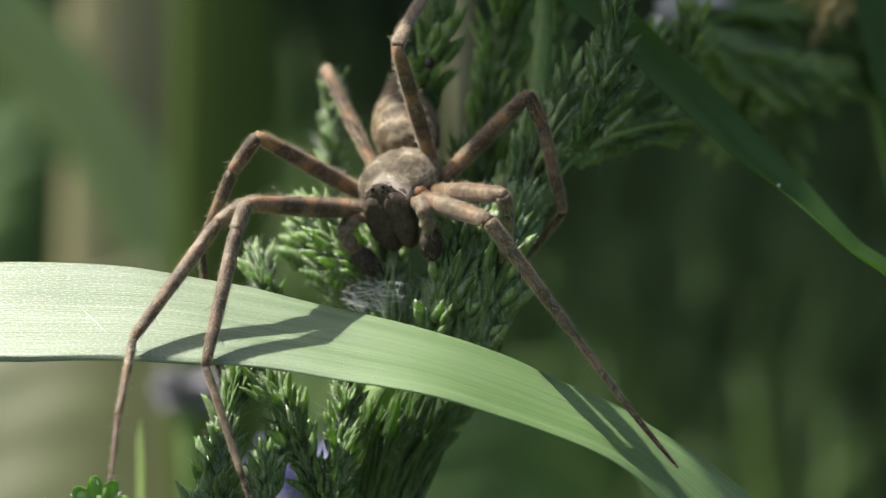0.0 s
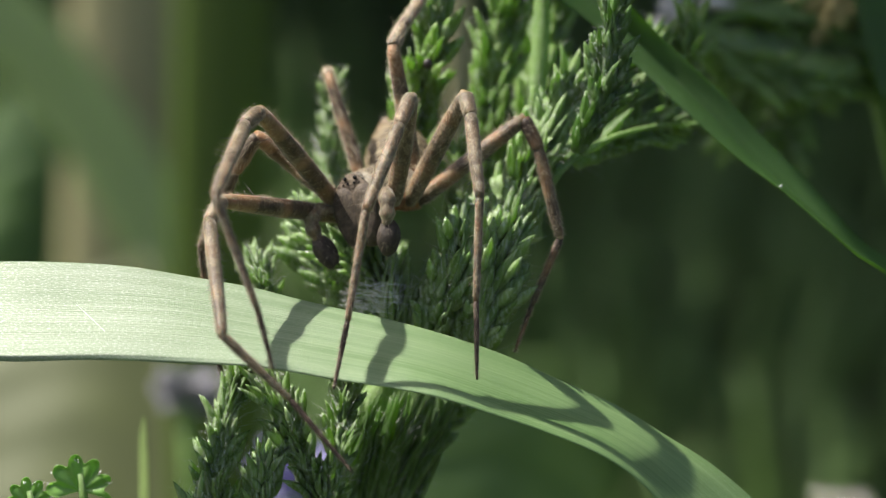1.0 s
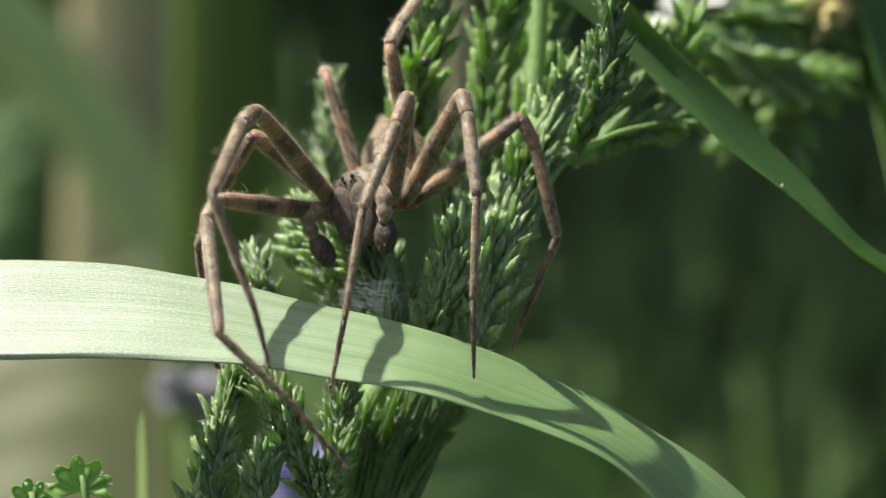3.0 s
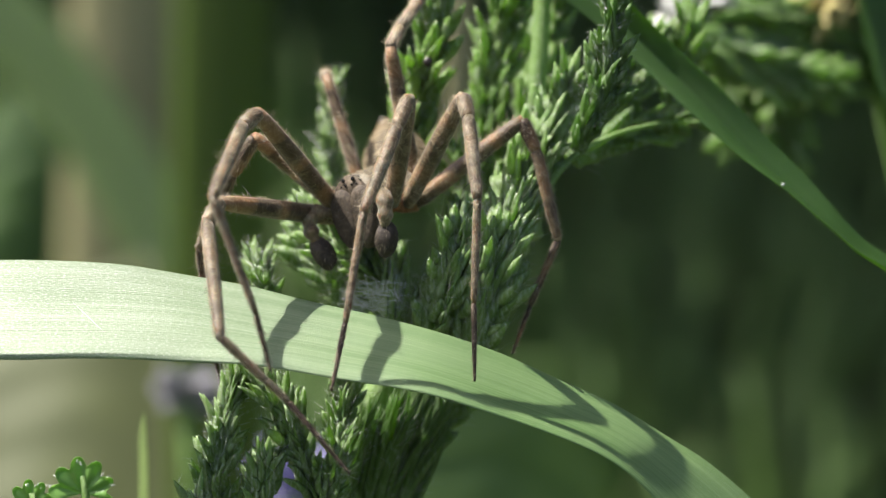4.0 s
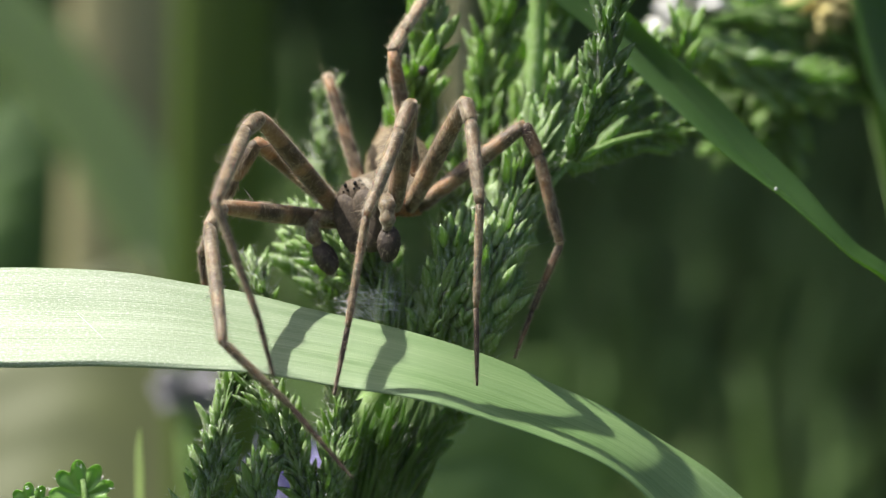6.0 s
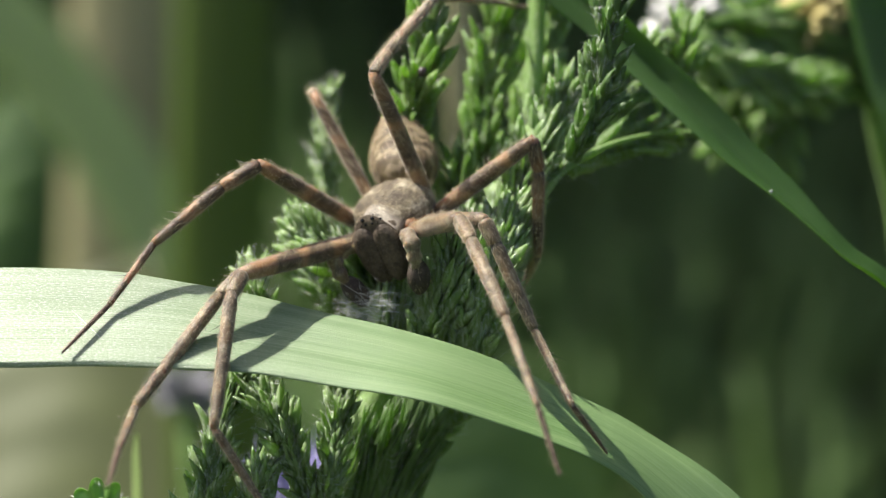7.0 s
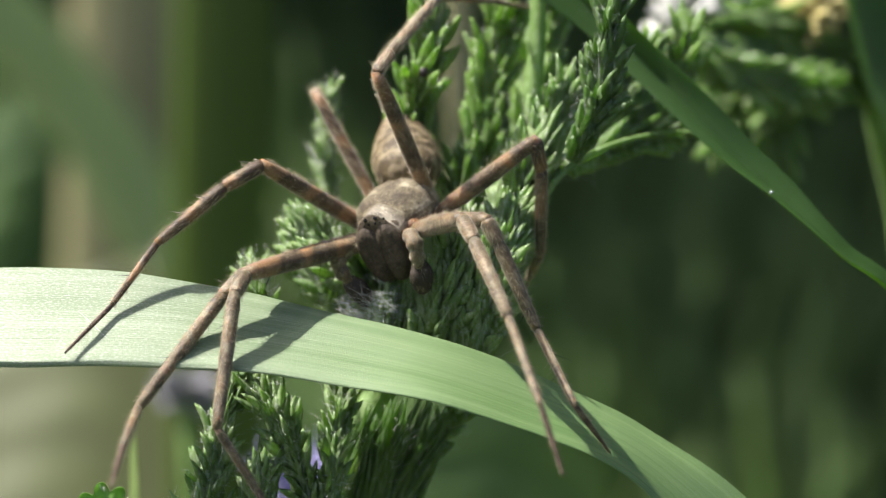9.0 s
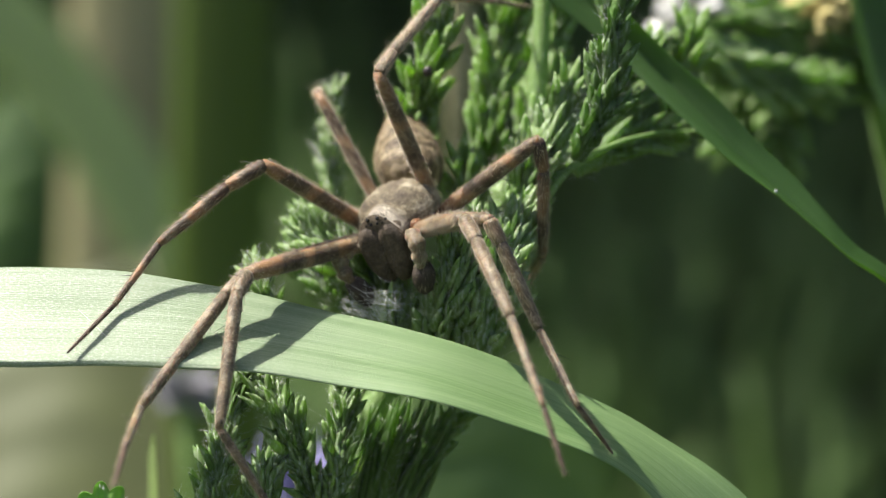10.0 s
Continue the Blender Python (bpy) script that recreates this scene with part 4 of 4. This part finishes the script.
LEG_H = \
((-1.35, -1.25, -0.55), -1, (7.37, 1.39, 4.03, 4.49, 2.68), {
        "A": ((-0.173, 0.245, 0.954), (-0.153, -0.941, 0.302), (-0.186, -0.953, 0.240), (-0.163, -0.946, -0.282), (-0.138, -0.864, -0.483)),
        "M": ((-0.222, 0.315, 0.923), (-0.059, -0.824, 0.563), (-0.137, -0.875, 0.464), (-0.153, -0.987, -0.045), (-0.124, -0.955, -0.270)),
        "B": ((-0.167, 0.272, 0.948), (-0.117, -0.735, 0.667), (-0.126, -0.806, 0.579), (-0.072, -0.991, 0.114), (-0.046, -0.993, -0.109)),
        "N": ((-0.033, 0.143, 0.989), (-0.426, -0.833, 0.354), (-0.433, -0.863, 0.262), (-0.226, -0.871, -0.436), (-0.270, -0.819, -0.505)),
        "C": ((-0.045, 0.147, 0.988), (-0.364, -0.859, 0.361), (-0.370, -0.890, 0.266), (-0.164, -0.893, -0.419), (-0.213, -0.846, -0.490)),
    })

LEGS = (LEG_A, LEG_B, LEG_C, LEG_D, LEG_E, LEG_F, LEG_G, LEG_H)
FIRST_TO_MOVE = (LEG_A, LEG_E, LEG_F)


def fuzz(b, rnd, p, nor, along, n_len, slot=1):
    b.spike(p, p + (nor * rnd.uniform(0.5, 1.0) + along * rnd.uniform(0.5, 1.2)) * n_len * rnd.uniform(0.6, 1.6), 0.0075, slot)


def segment(name, length, r0, rm, r1, side, parent, skin, seed, spines=0, hairs=120):
    """One leg segment along x: slightly swollen, with fine hair and a few black spines."""
    rnd = random.Random(seed)
    b = Build()
    n = 12
    pts, rad = [], []
    for i in range(n + 1):
        s = i / n
        r = (r0 * (1 - s) + r1 * s) + (rm - (r0 + r1) / 2) * math.sin(math.pi * s)
        if s < 0.06 or s > 0.94:
            r *= 0.82
        pts.append((side * length * (s * 1.03 - 0.015), 0, 0))
        rad.append(r)
    b.tube(pts, rad, 10)
    for i in range(hairs):
        s = rnd.uniform(0.02, 0.98)
        r = (r0 * (1 - s) + r1 * s) + (rm - (r0 + r1) / 2) * math.sin(math.pi * s)
        w = rnd.uniform(0, 2 * math.pi)
        nor = Vector((0, math.cos(w), math.sin(w)))
        fuzz(b, rnd, Vector((side * length * s, 0, 0)) + nor * r * 0.95, nor, Vector((side, 0, 0)), 0.18)
    for i in range(hairs // 24):
        s = rnd.uniform(0.05, 0.95)
        w = rnd.uniform(0, 2 * math.pi)
        nor = Vector((0, math.cos(w), math.sin(w)))
        p = Vector((side * length * s, 0, 0)) + nor * r1 * 0.9
        b.spike(p, p + (nor + Vector((side * 0.5, 0, 0))) * rnd.uniform(0.35, 0.7), 0.006, 1)
    for i in range(spines):
        s = 0.15 + 0.75 * (i + rnd.uniform(0, 0.6)) / max(1, spines)
        r = rm
        w = rnd.uniform(0, 2 * math.pi)
        nor = Vector((0, math.cos(w), math.sin(w)))
        p = Vector((side * length * s, 0, 0)) + nor * r * 0.8
        b.spike(p, p + (nor + Vector((side * 0.8, 0, 0))) * rnd.uniform(0.5, 0.95), 0.019, 2)
    return b.done(name, [skin, HAIR_SKIN, SPINE_SKIN], parent)


def head_width(y):
    """Half width of the front body at y."""
    if y > 0.2:
        s = min(1.0, (y - 0.2) / 1.2)
        s = s * s * (3 - 2 * s)
        return 2.05 * (1 - s) + 1.18 * s
    return 2.05 * math.sqrt(max(0.0, 1 - ((0.2 - y) / 2.55) ** 2.4))


def head_rise(y):
    """Height of the front body at y: a dome behind, falling to the lower eye ridge."""
    dome = 1.42 * max(0.0, 1 - abs((y + 0.35) / 2.15) ** 2.6)
    s = min(1.0, max(0.0, (y - 0.1) / 1.3))
    return max(dome, (1.12 - 0.08 * max(0.0, y - 1.4)) * s * s * (3 - 2 * s))


def build_spider():
    thing = tagged(new("spider"), "brown hairy spider with long banded legs straddling a grass blade", "spider")
    rnd = random.Random(77)
    b = Build()
    ny, nx = 40, 36

    def ring(y, shrink=1.0):
        w, rise = max(0.05, head_width(y)) * shrink, max(0.05, head_rise(y)) * shrink
        front = min(1.0, max(0.0, (y - 0.3) / 1.4))
        out = []
        for k in range(nx):
            a = 2 * math.pi * k / nx
            c, z = math.cos(a), math.sin(a)
            x = c * w * (1 - 0.34 * front * max(0.0, z))
            groove = 0.12 * math.exp(-(x / 0.13) ** 2) * max(0.0, 1 - abs((y + 0.7) / 0.8)) if z > 0 else 0
            ray = 0.03 * math.cos(7 * math.atan2(x, y + 0.5)) * max(0.0, z)
            rough = 0.03 * noise.noise(Vector((x * 5, y * 5, z * 5)))
            out.append(Vector((x, y, (z * rise if z > 0 else z * 0.75 * min(1, w)) - groove + ray + rough)))
        return out

    for i in range(ny + 1):
        b.v += ring(-2.34 + 4.74 * i / ny)
    for i in range(ny):
        for k in range(nx):
            q = (k + 1) % nx
            b.f.append((i * nx + k, i * nx + q, (i + 1) * nx + q, (i + 1) * nx + k))
            b.s.append(0)
    b.f.append(tuple(reversed(range(nx))))
    b.s.append(0)
    skin = len(b.v)
    for shrink, y in ((0.99, 2.40), (0.93, 2.45), (0.6, 2.47), (0.2, 2.48)):
        b.v += [Vector((p.x, y, p.z)) for p in ring(2.40, shrink)]
    for i in range(3):
        for k in range(nx):
            p, q = skin + i * nx + k, skin + i * nx + (k + 1) % nx
            b.f.append((p, q, q + nx, p + nx))
            b.s.append(3)
    b.f.append(tuple(skin + 3 * nx + k for k in range(nx)))
    b.s.append(3)
    for i in range(4200):
        p = b.v[rnd.randrange(skin)] + Vector((rnd.uniform(-0.1, 0.1), rnd.uniform(-0.1, 0.1), 0))
        nor = Vector((p.x, p.y * 0.3, p.z * 1.6)).normalized()
        fuzz(b, rnd, p, nor * 0.7, Vector((0, 0.9, 0)), 0.11, 1)
    for i in range(60):
        x = rnd.uniform(-0.6, 0.6)
        p = Vector((x, rnd.uniform(2.1, 2.4), 1.0 - 0.25 * abs(x)))
        fuzz(b, rnd, p, Vector((0, 0.2, 1)), Vector((x * 0.3, 0.6, 0)), 0.26, 2)
    b.done("cephalothorax", [CARAPACE_SKIN, HAIR_SKIN, SPINE_SKIN, FACE_SKIN], thing, "brown carapace with pale silky hair")
    for sx in (1, -1):
        b = Build()
        path = spline([(sx * 0.50, 1.95, 0.35), (sx * 0.52, 2.20, -0.2), (sx * 0.52, 2.26, -0.85), (sx * 0.44, 2.22, -1.6), (sx * 0.33, 2.10, -2.35)], 12)
        b.tube(path, [0.50, 0.58, 0.64, 0.67, 0.68, 0.68, 0.66, 0.64, 0.61, 0.56, 0.50, 0.42, 0.26], 20)
        for i, p in enumerate(b.v):
            p.y = min(p.y, 2.62 + 0.12 * (p.y - 2.62))
        for i in range(170):
            w = rnd.uniform(0, 2 * math.pi)
            nor = Vector((math.cos(w), abs(math.sin(w)), 0))
            k = rnd.randrange(1, 12)
            fuzz(b, rnd, path[k] + nor * 0.56, nor, Vector((0, 0, -1)), 0.2)
        b.done("jaw", [JAW_SKIN, SPINE_SKIN], thing, "dark brown fang-bearing jaw")
        for ex, ey, ez, er in ((0.17, 2.47, 0.62, 0.07), (0.42, 2.45, 0.60, 0.055), (0.26, 2.46, 0.86, 0.10), (0.60, 2.36, 0.70, 0.08)):
            b = Build()
            ball(b, (sx * ex, ey, ez), (er, er, er), rings=6, sides=10)
            b.done("eye", [EYE_SKIN], thing)
        b = Build()
        path = spline([(sx * 1.0, 1.7, -0.6), (sx * 1.65, 2.5, -0.30), (sx * 2.0, 3.0, -0.45), (sx * 2.0, 3.2, -1.0), (sx * 1.85, 3.15, -1.6)], 20)
        b.tube(path, [0.27 + 0.11 * math.sin(math.pi * i / 20) + 0.05 * math.sin(i * 1.25) for i in range(21)], 12)
        for i in range(260):
            p = path[rnd.randrange(21)]
            d = Vector((rnd.gauss(0, 1), rnd.gauss(0, 1), rnd.gauss(0, 1))).normalized()
            fuzz(b, rnd, p + d * 0.31, d, Vector((0, 0.5, -0.8)), 0.2)
        palp = b.done("palp", [SHANK_SKIN, HAIR_SKIN], thing)
        b = Build()
        hub = Vector((sx * 1.70, 3.0, -2.2))
        lean = Matrix.Rotation(radians(20 * sx), 3, "Y")
        ball(b, hub, (0.52, 0.50, 0.86), rings=14, sides=18, turn=lean)
        for i, p in enumerate(b.v):
            d = (p - hub).normalized()
            b.v[i] = p + d * 0.09 * noise.noise(p * 2.3)
        for i in range(240):
            d = Vector((rnd.gauss(0, 1), rnd.gauss(0, 1), rnd.gauss(0, 1))).normalized()
            fuzz(b, rnd, hub + lean @ Vector((d.x * 0.50, d.y * 0.48, d.z * 0.84)), d, Vector((0, 0, -0.7)), 0.22, 1 if i % 3 else 2)
        b.done("palp_bulb", [BULB_SKIN, SPINE_SKIN, HAIR_SKIN], palp, "dark swollen palp tip")
    b = Build()
    tilt = Matrix.Rotation(radians(-28), 3, "X")
    hub = Vector((0, 0, 0))
    n, m = 60, 36
    for i in range(n + 1):
        s = i / n
        r = 1.84 * math.sin(math.pi * (0.03 + 0.955 * s) ** 0.70) ** 0.58 * (1 - 0.34 * s)
        for k in range(m):
            a = 2 * math.pi * k / m
            c, z = math.cos(a), math.sin(a)
            p = Vector((c * r, -5.5 * s, z * r * 0.95 + 0.25))
            chevron = s * 62 - 4.5 * abs(c)
            fold = 0.045 * math.sin(chevron) * (1 if z > 0 else 0.3) * min(1.0, 3 * s) * (0.6 + 0.8 * noise.noise(Vector((c * 2, s * 9, z))))
            p += Vector((c, 0, z)) * (fold + 0.10 * noise.noise(p * 0.9) + 0.04 * noise.noise(p * 3.1))
            b.v.append(hub + tilt @ p)
    for i in range(n):
        for k in range(m):
            q = (k + 1) % m
            b.f.append((i * m + q, i * m + k, (i + 1) * m + k, (i + 1) * m + q))
            b.s.append(0)
    b.f += [tuple(range(m)), tuple(n * m + k for k in reversed(range(m)))]
    b.s += [0, 0]
    for i in range(3200):
        j = rnd.randrange((n + 1) * m)
        p = b.v[j]
        s = (j // m) / n
        c = hub + tilt @ Vector((0, -5.5 * s, 0.25))
        fuzz(b, rnd, p, (p - c).normalized() * 0.6, Vector((0, -0.9, 0.3)), 0.15)
    abdomen = b.done("abdomen", [ABDOMEN_SKIN, BROWN_HAIR], thing, "mottled tan abdomen with fine hair")
    for sx in (-0.26, 0.26):
        b = Build()
        tip = [tilt @ Vector((sx * k, y, z)) for k, y, z in ((1.0, -4.9, 0.20), (1.15, -5.4, 0.16), (1.1, -5.7, 0.12), (0.8, -5.95, 0.08))]
        b.tube(tip, [0.28, 0.28, 0.2, 0.06], 12)
        for i in range(60):
            d = Vector((rnd.gauss(0, 1), rnd.gauss(-0.5, 0.6), rnd.gauss(0, 1))).normalized()
            fuzz(b, rnd, tip[rnd.randrange(3)] + d * 0.28, d, Vector((0, -0.8, 0.2)), 0.2, 0)
        b.done("spinneret", [PALE_HAIR], abdomen, "pale grey hairy spinneret")
    legs = []
    for i, (root, side, lengths, ways) in enumerate(LEGS):
        b = Build()
        root = Vector(root)
        d = (Vector(ways["A"][0]) + Vector(ways["B"][0]) + Vector(ways["C"][0])).normalized()
        b.tube([root * 0.55, root * 0.85, root + d * 0.1], [0.5, 0.52, 0.46], 10)
        leg = b.done("leg", [COXA_SKIN], thing)
        thin = (0.92, 0.92, 0.86, 0.8)[i % 4] * (0.78 if i == 3 else 1.0)
        sizes = [tuple(r * thin for r in z) for z in ((0.40, 0.48, 0.36), (0.36, 0.39, 0.33), (0.34, 0.33, 0.25), (0.21, 0.19, 0.15), (0.14, 0.12, 0.06))]
        segs = []
        for j, (nm, sz) in enumerate(zip(("femur", "patella", "tibia", "metatarsus", "tarsus"), sizes)):
            segs.append(segment(nm, lengths[j], *sz, side, leg, (LEG_SKIN, DARK_LEG_SKIN, LEG_SKIN, DARK_LEG_SKIN, DARK_LEG_SKIN)[j] if i == 6 else FOOT_SKIN if j == 4 else FRONT_LEG_SKIN if j == 0 and i in (4, 5) else LEG_SKIN if j == 0 or i == 2 else SHANK_SKIN,
                                i * 10 + j, spines=(4, 1, 4, 2, 0)[j], hairs=(760, 260, 700, 440, 180)[j]))
        legs.append(segs)
    return thing, legs, abdomen


spider, spider_legs, abdomen = build_spider()


# ---- the fly ----
def build_fly():
    thing = tagged(new("fly"), "small dark fly with clear wings and thin legs, in flight", "fly")
    b = Build()
    ball(b, (0, 0, 0), (0.45, 0.6, 0.5))
    ball(b, (0, 0.75, 0), (0.35, 0.28, 0.35))
    ball(b, (0, -1.3, -0.1), (0.4, 1.0, 0.36))
    b.done("body", [FLY_SKIN], thing)
    for sx in (1, -1):
        b = Build()
        b.lobe((sx * 0.2, 0.1, 0.3), (sx * 2.6, -1.2, 1.6), 1.2, Vector((0.3 * sx, 0.8, 0)), Vector((0, 0.3, 1)).normalized(), 0, 0.1, 0.02)
        b.done("wing", [WING], thing)
        for y in (0.35, 0.0, -0.4):
            b = Build()
            b.tube([(sx * 0.25, y, -0.3), (sx * 1.1, y * 2.5, 0.1), (sx * 1.5, y * 3.5, -1.2)], [0.07, 0.05, 0.03], 5)
            b.done("leg", [FLY_SKIN], thing)
    return thing


fly = build_fly()


# ---- what moves ----
def eased(x):
    x = min(1.0, max(0.0, x))
    return x * x * (3 - 2 * x)


STANCES = ((0.0, "A"), (0.45, "A"), (0.61, "M"), (0.78, "B"), (6.15, "B"), (6.60, "N"), (6.82, "N"), (7.0, "C"), (10.0, "C"))


# How far the abdomen is bent sideways at the waist in each stance, in degrees.
BEND = {"A": 13, "M": 18, "B": 28, "N": 18, "C": 20}


# How far the abdomen is lifted at the waist in each stance, in degrees.
LIFT = {"A": 0, "M": 7, "B": 12, "N": 0, "C": 0}


def stance(t):
    """The two stances that t lies between, and how far along."""
    for (t0, a), (t1, b) in zip(STANCES, STANCES[1:]):
        if t <= t1:
            return a, b, eased((t - t0) / (t1 - t0))
    return "C", "C", 1.0


def body_turn(way):
    fwd = Vector(way).normalized()
    up = Vector((-0.31, 0, 0.95))
    up = (up - fwd * up.dot(fwd)).normalized()
    x = fwd.cross(up)
    return Matrix((x, fwd, up)).transposed().to_quaternion()


def sway_at(rows, t):
    for (t0, x0, z0), (t1, x1, z1) in zip(rows, rows[1:]):
        if t <= t1:
            s = (t - t0) / (t1 - t0)
            return x0 + (x1 - x0) * s, z0 + (z1 - z0) * s
    return rows[-1][1], rows[-1][2]


# Sway in the breeze: seconds, millimetres to the right, millimetres up.
SPIDER_SWAY = ((0.0, 0.0, 0.0), (0.4, 0.0, 0.0), (0.5, -0.08, -0.03), (1.0, 0.0, 0.0), (1.5, -0.15, 0.0), (2.0, -0.22, 0.0), (2.5, -0.18, 0.08),
               (4.0, -0.1, -0.08), (4.5, -0.1, -0.15), (5.0, 0.0, -0.22), (5.5, 0.1, -0.35), (5.7, 0.0, -0.38), (6.8, 0.02, 0.0), (7.0, 0.02, 0.0),
               (7.5, -0.2, 0.0), (8.0, 0.0, 0.0), (8.5, 0.0, 0.0), (9.0, 0.15, 0.0), (9.5, 0.15, 0.0), (10.0, 0.25, 0.0))
YARROW_SWAY = ((0.0, 0.08, 0.05), (0.5, -0.1, 0.05), (1.0, 0.0, 0.0), (1.5, -0.12, 0.02), (2.0, -0.2, 0.05), (2.5, -0.18, 0.08), (4.0, 0.0, 0.08),
               (4.5, -0.02, 0.0), (5.0, 0.08, -0.06), (5.5, 0.12, -0.2), (5.7, 0.0, -0.25), (6.8, -0.5, -0.5), (7.0, -0.25, -0.4), (7.5, -0.52, -0.4), (8.0, -0.3, -0.4),
               (8.5, -0.3, -0.4), (9.0, -0.2, -0.42), (9.5, -0.16, -0.4), (10.0, 0.0, -0.36))
FAR_SWAY = ((0.0, -0.1, 0.02), (0.5, -0.2, -0.02), (1.0, 0.0, 0.0), (1.5, 0.0, 0.0), (2.0, -0.07, 0.0), (2.5, 0.0, 0.0), (4.0, 0.1, 0.07),
            (4.5, 0.0, 0.03), (5.0, -0.02, 0.0), (5.5, -0.06, -0.08), (5.7, -0.1, -0.1), (6.8, -0.55, -0.25), (7.0, -0.45, -0.25), (7.5, -0.72, -0.28), (8.0, -0.5, -0.28),
            (8.5, -0.6, -0.3), (9.0, -0.45, -0.3), (9.5, -0.42, -0.28), (10.0, -0.22, -0.24))
BLADE_SWAY = ((0.0, 0.05, -0.02), (0.5, -0.2, 0.02), (1.0, 0.0, 0.0), (1.5, -0.15, 0.02), (2.0, -0.3, 0.07), (2.5, -0.38, 0.07), (4.0, -0.14, 0.07),
              (4.5, -0.08, 0.02), (5.0, 0.08, -0.05), (5.5, 0.22, -0.16), (5.7, 0.1, -0.2), (6.8, -0.3, -0.45), (7.0, -0.2, -0.28), (7.5, -0.42, -0.26), (8.0, -0.2, -0.27),
              (8.5, -0.1, -0.26), (9.0, 0.05, -0.27), (9.5, 0.0, -0.28), (10.0, 0.1, -0.26))
TIP_SWAY = ((0.0, -0.15, -0.08), (1.0, 0.0, 0.0), (2.0, 0.12, 0.15), (2.5, -0.08, 0.3), (4.0, 0.0, 0.2), (4.5, -0.18, 0.08), (5.0, -0.35, -0.08),
            (5.5, -0.18, -0.35), (7.0, -0.38, -0.8), (7.5, -0.42, -0.4), (8.0, -0.3, -0.4), (9.0, -0.5, -0.9), (10.0, 0.45, -0.9))
LEAF_SWAY = ((0.0, 0.8, -0.95), (0.4, 0.8, -0.95), (0.6, 0.6, -0.8), (0.8, 0.25, -0.4), (1.0, 0.0, 0.0), (4.0, 0.1, -0.1), (5.5, 0.05, -0.2),
             (6.2, 0.2, -0.3), (6.8, 0.75, -0.9), (7.5, 1.0, -1.15), (8.5, 1.08, -1.25), (10.0, 1.05, -1.2))


# Carries the added leaf away, so that its shade leaves the plant.
SHADE_SWAY = ((0.0, 0.0, 0.0), (0.65, 0.0, 0.0), (0.75, 3.2, 2.0), (0.9, 10.0, 6.2), (1.05, 14.0, 8.7), (1.5, 17.0, 10.5), (2.2, 25.0, 15.5), (5.0, 27.0, 16.7), (10.0, 27.0, 16.7))


def swaying(thing, rows):
    rest = thing.location.copy()
    walk(thing, [(t, Matrix.Translation(rest + Vector((x, 0, z)) * MM)) for t, x, z in rows])


def spider_times():
    times = {row[0] for row in SPIDER_SWAY} | {row[0] for row in STANCES}
    times |= {round(0.30 + 1 / 30 * i, 3) for i in range(17)}
    times |= {round(6.1 + 1 / 30 * i, 3) for i in range(29)}
    out = []
    for t in sorted(times):
        if not out or frame(t) > frame(out[-1]):
            out.append(t)
    return out


def motions():
    for thing, rows in ((arched_blade, BLADE_SWAY), (leaning_blade, FAR_SWAY), (edge_blade, FAR_SWAY), (flower_plant, FAR_SWAY),
                        (yarrow_plant, YARROW_SWAY), (silk_tangle, YARROW_SWAY), (thin_blade, TIP_SWAY), (shading_leaf, SHADE_SWAY), (leaf_near, LEAF_SWAY), (leaf_low, LEAF_SWAY)):
        swaying(thing, rows)
    times = spider_times()
    rows = []
    for t in times:
        a, b, s = stance(t)
        x, z = sway_at(SPIDER_SWAY, t)
        place = Vector(BODY[a][0]).lerp(Vector(BODY[b][0]), s) + Vector((x, 0, z))
        turn = body_turn(BODY[a][1]).slerp(body_turn(BODY[b][1]), s)
        rows.append((t, Matrix.LocRotScale(place * MM, turn, None)))
    walk(spider, rows)
    rows = []
    for t in times:
        a, b, s = stance(t)
        yaw = BEND[a] + (BEND[b] - BEND[a]) * s
        lift = LIFT[a] + (LIFT[b] - LIFT[a]) * s
        rows.append((t, pose(0, -2.5 * MM, 0.15 * MM, -lift, 0, yaw)))
    walk(abdomen, rows)
    for leg, segs in zip(LEGS, spider_legs):
        root, side, lengths, ways = leg
        keyed = [[] for _ in segs]
        for t in times:
            a, b, s = stance(t + 0.07 if leg in FIRST_TO_MOVE and t < 3 else t)
            at = Vector(root)
            for j, rows in enumerate(keyed):
                way = Vector(ways[a][j]).normalized().slerp(Vector(ways[b][j]).normalized(), s)
                turn = Vector((side, 0, 0)).rotation_difference(way)
                rows.append((t, Matrix.LocRotScale(at * MM, turn, None)))
                at = at + way * lengths[j]
        for seg, rows in zip(segs, keyed):
            walk(seg, rows)
    # The fly comes in low, crosses the blade, darts away over the spider and passes once more at the end.
    path = ((0.0, (2.53, -16.46, 149.89), 20), (0.1, (-1.84, -16.01, 152.03), 40), (0.2, (-5.77, -15.55, 154.17), 60), (0.3, (-8.79, -13.59, 153.79), 80), (0.4, (-11.81, -9.36, 154.42), 60), (0.5, (-15.06, -3.18, 159.46), 30),
            (0.6, (-11.25, -0.05, 164.59), 0), (0.7, (-7.48, 9.11, 173.98), -40), (0.8, (5.89, 12.96, 172.87), -60), (0.9, (5.57, -16.99, 166.63), -110),
            (1.0, (14.68, -21.78, 153.75), -120), (1.2, (33.13, -21.52, 154.95), -120), (9.3, (51.30, 26.31, 139.51), -60), (9.5, (26.71, 23.77, 146.78), 20), (9.6, (13.10, 22.06, 148.35), 60), (9.7, (6.57, 20.20, 139.58), 80), (10.0, (3.42, 13.68, 128.17), 80))
    walk(fly, [(t, Matrix.Translation(Vector(p) * MM) @ pose(0, 0, 0, 12, 0, a)) for t, p, a in path])


motions()
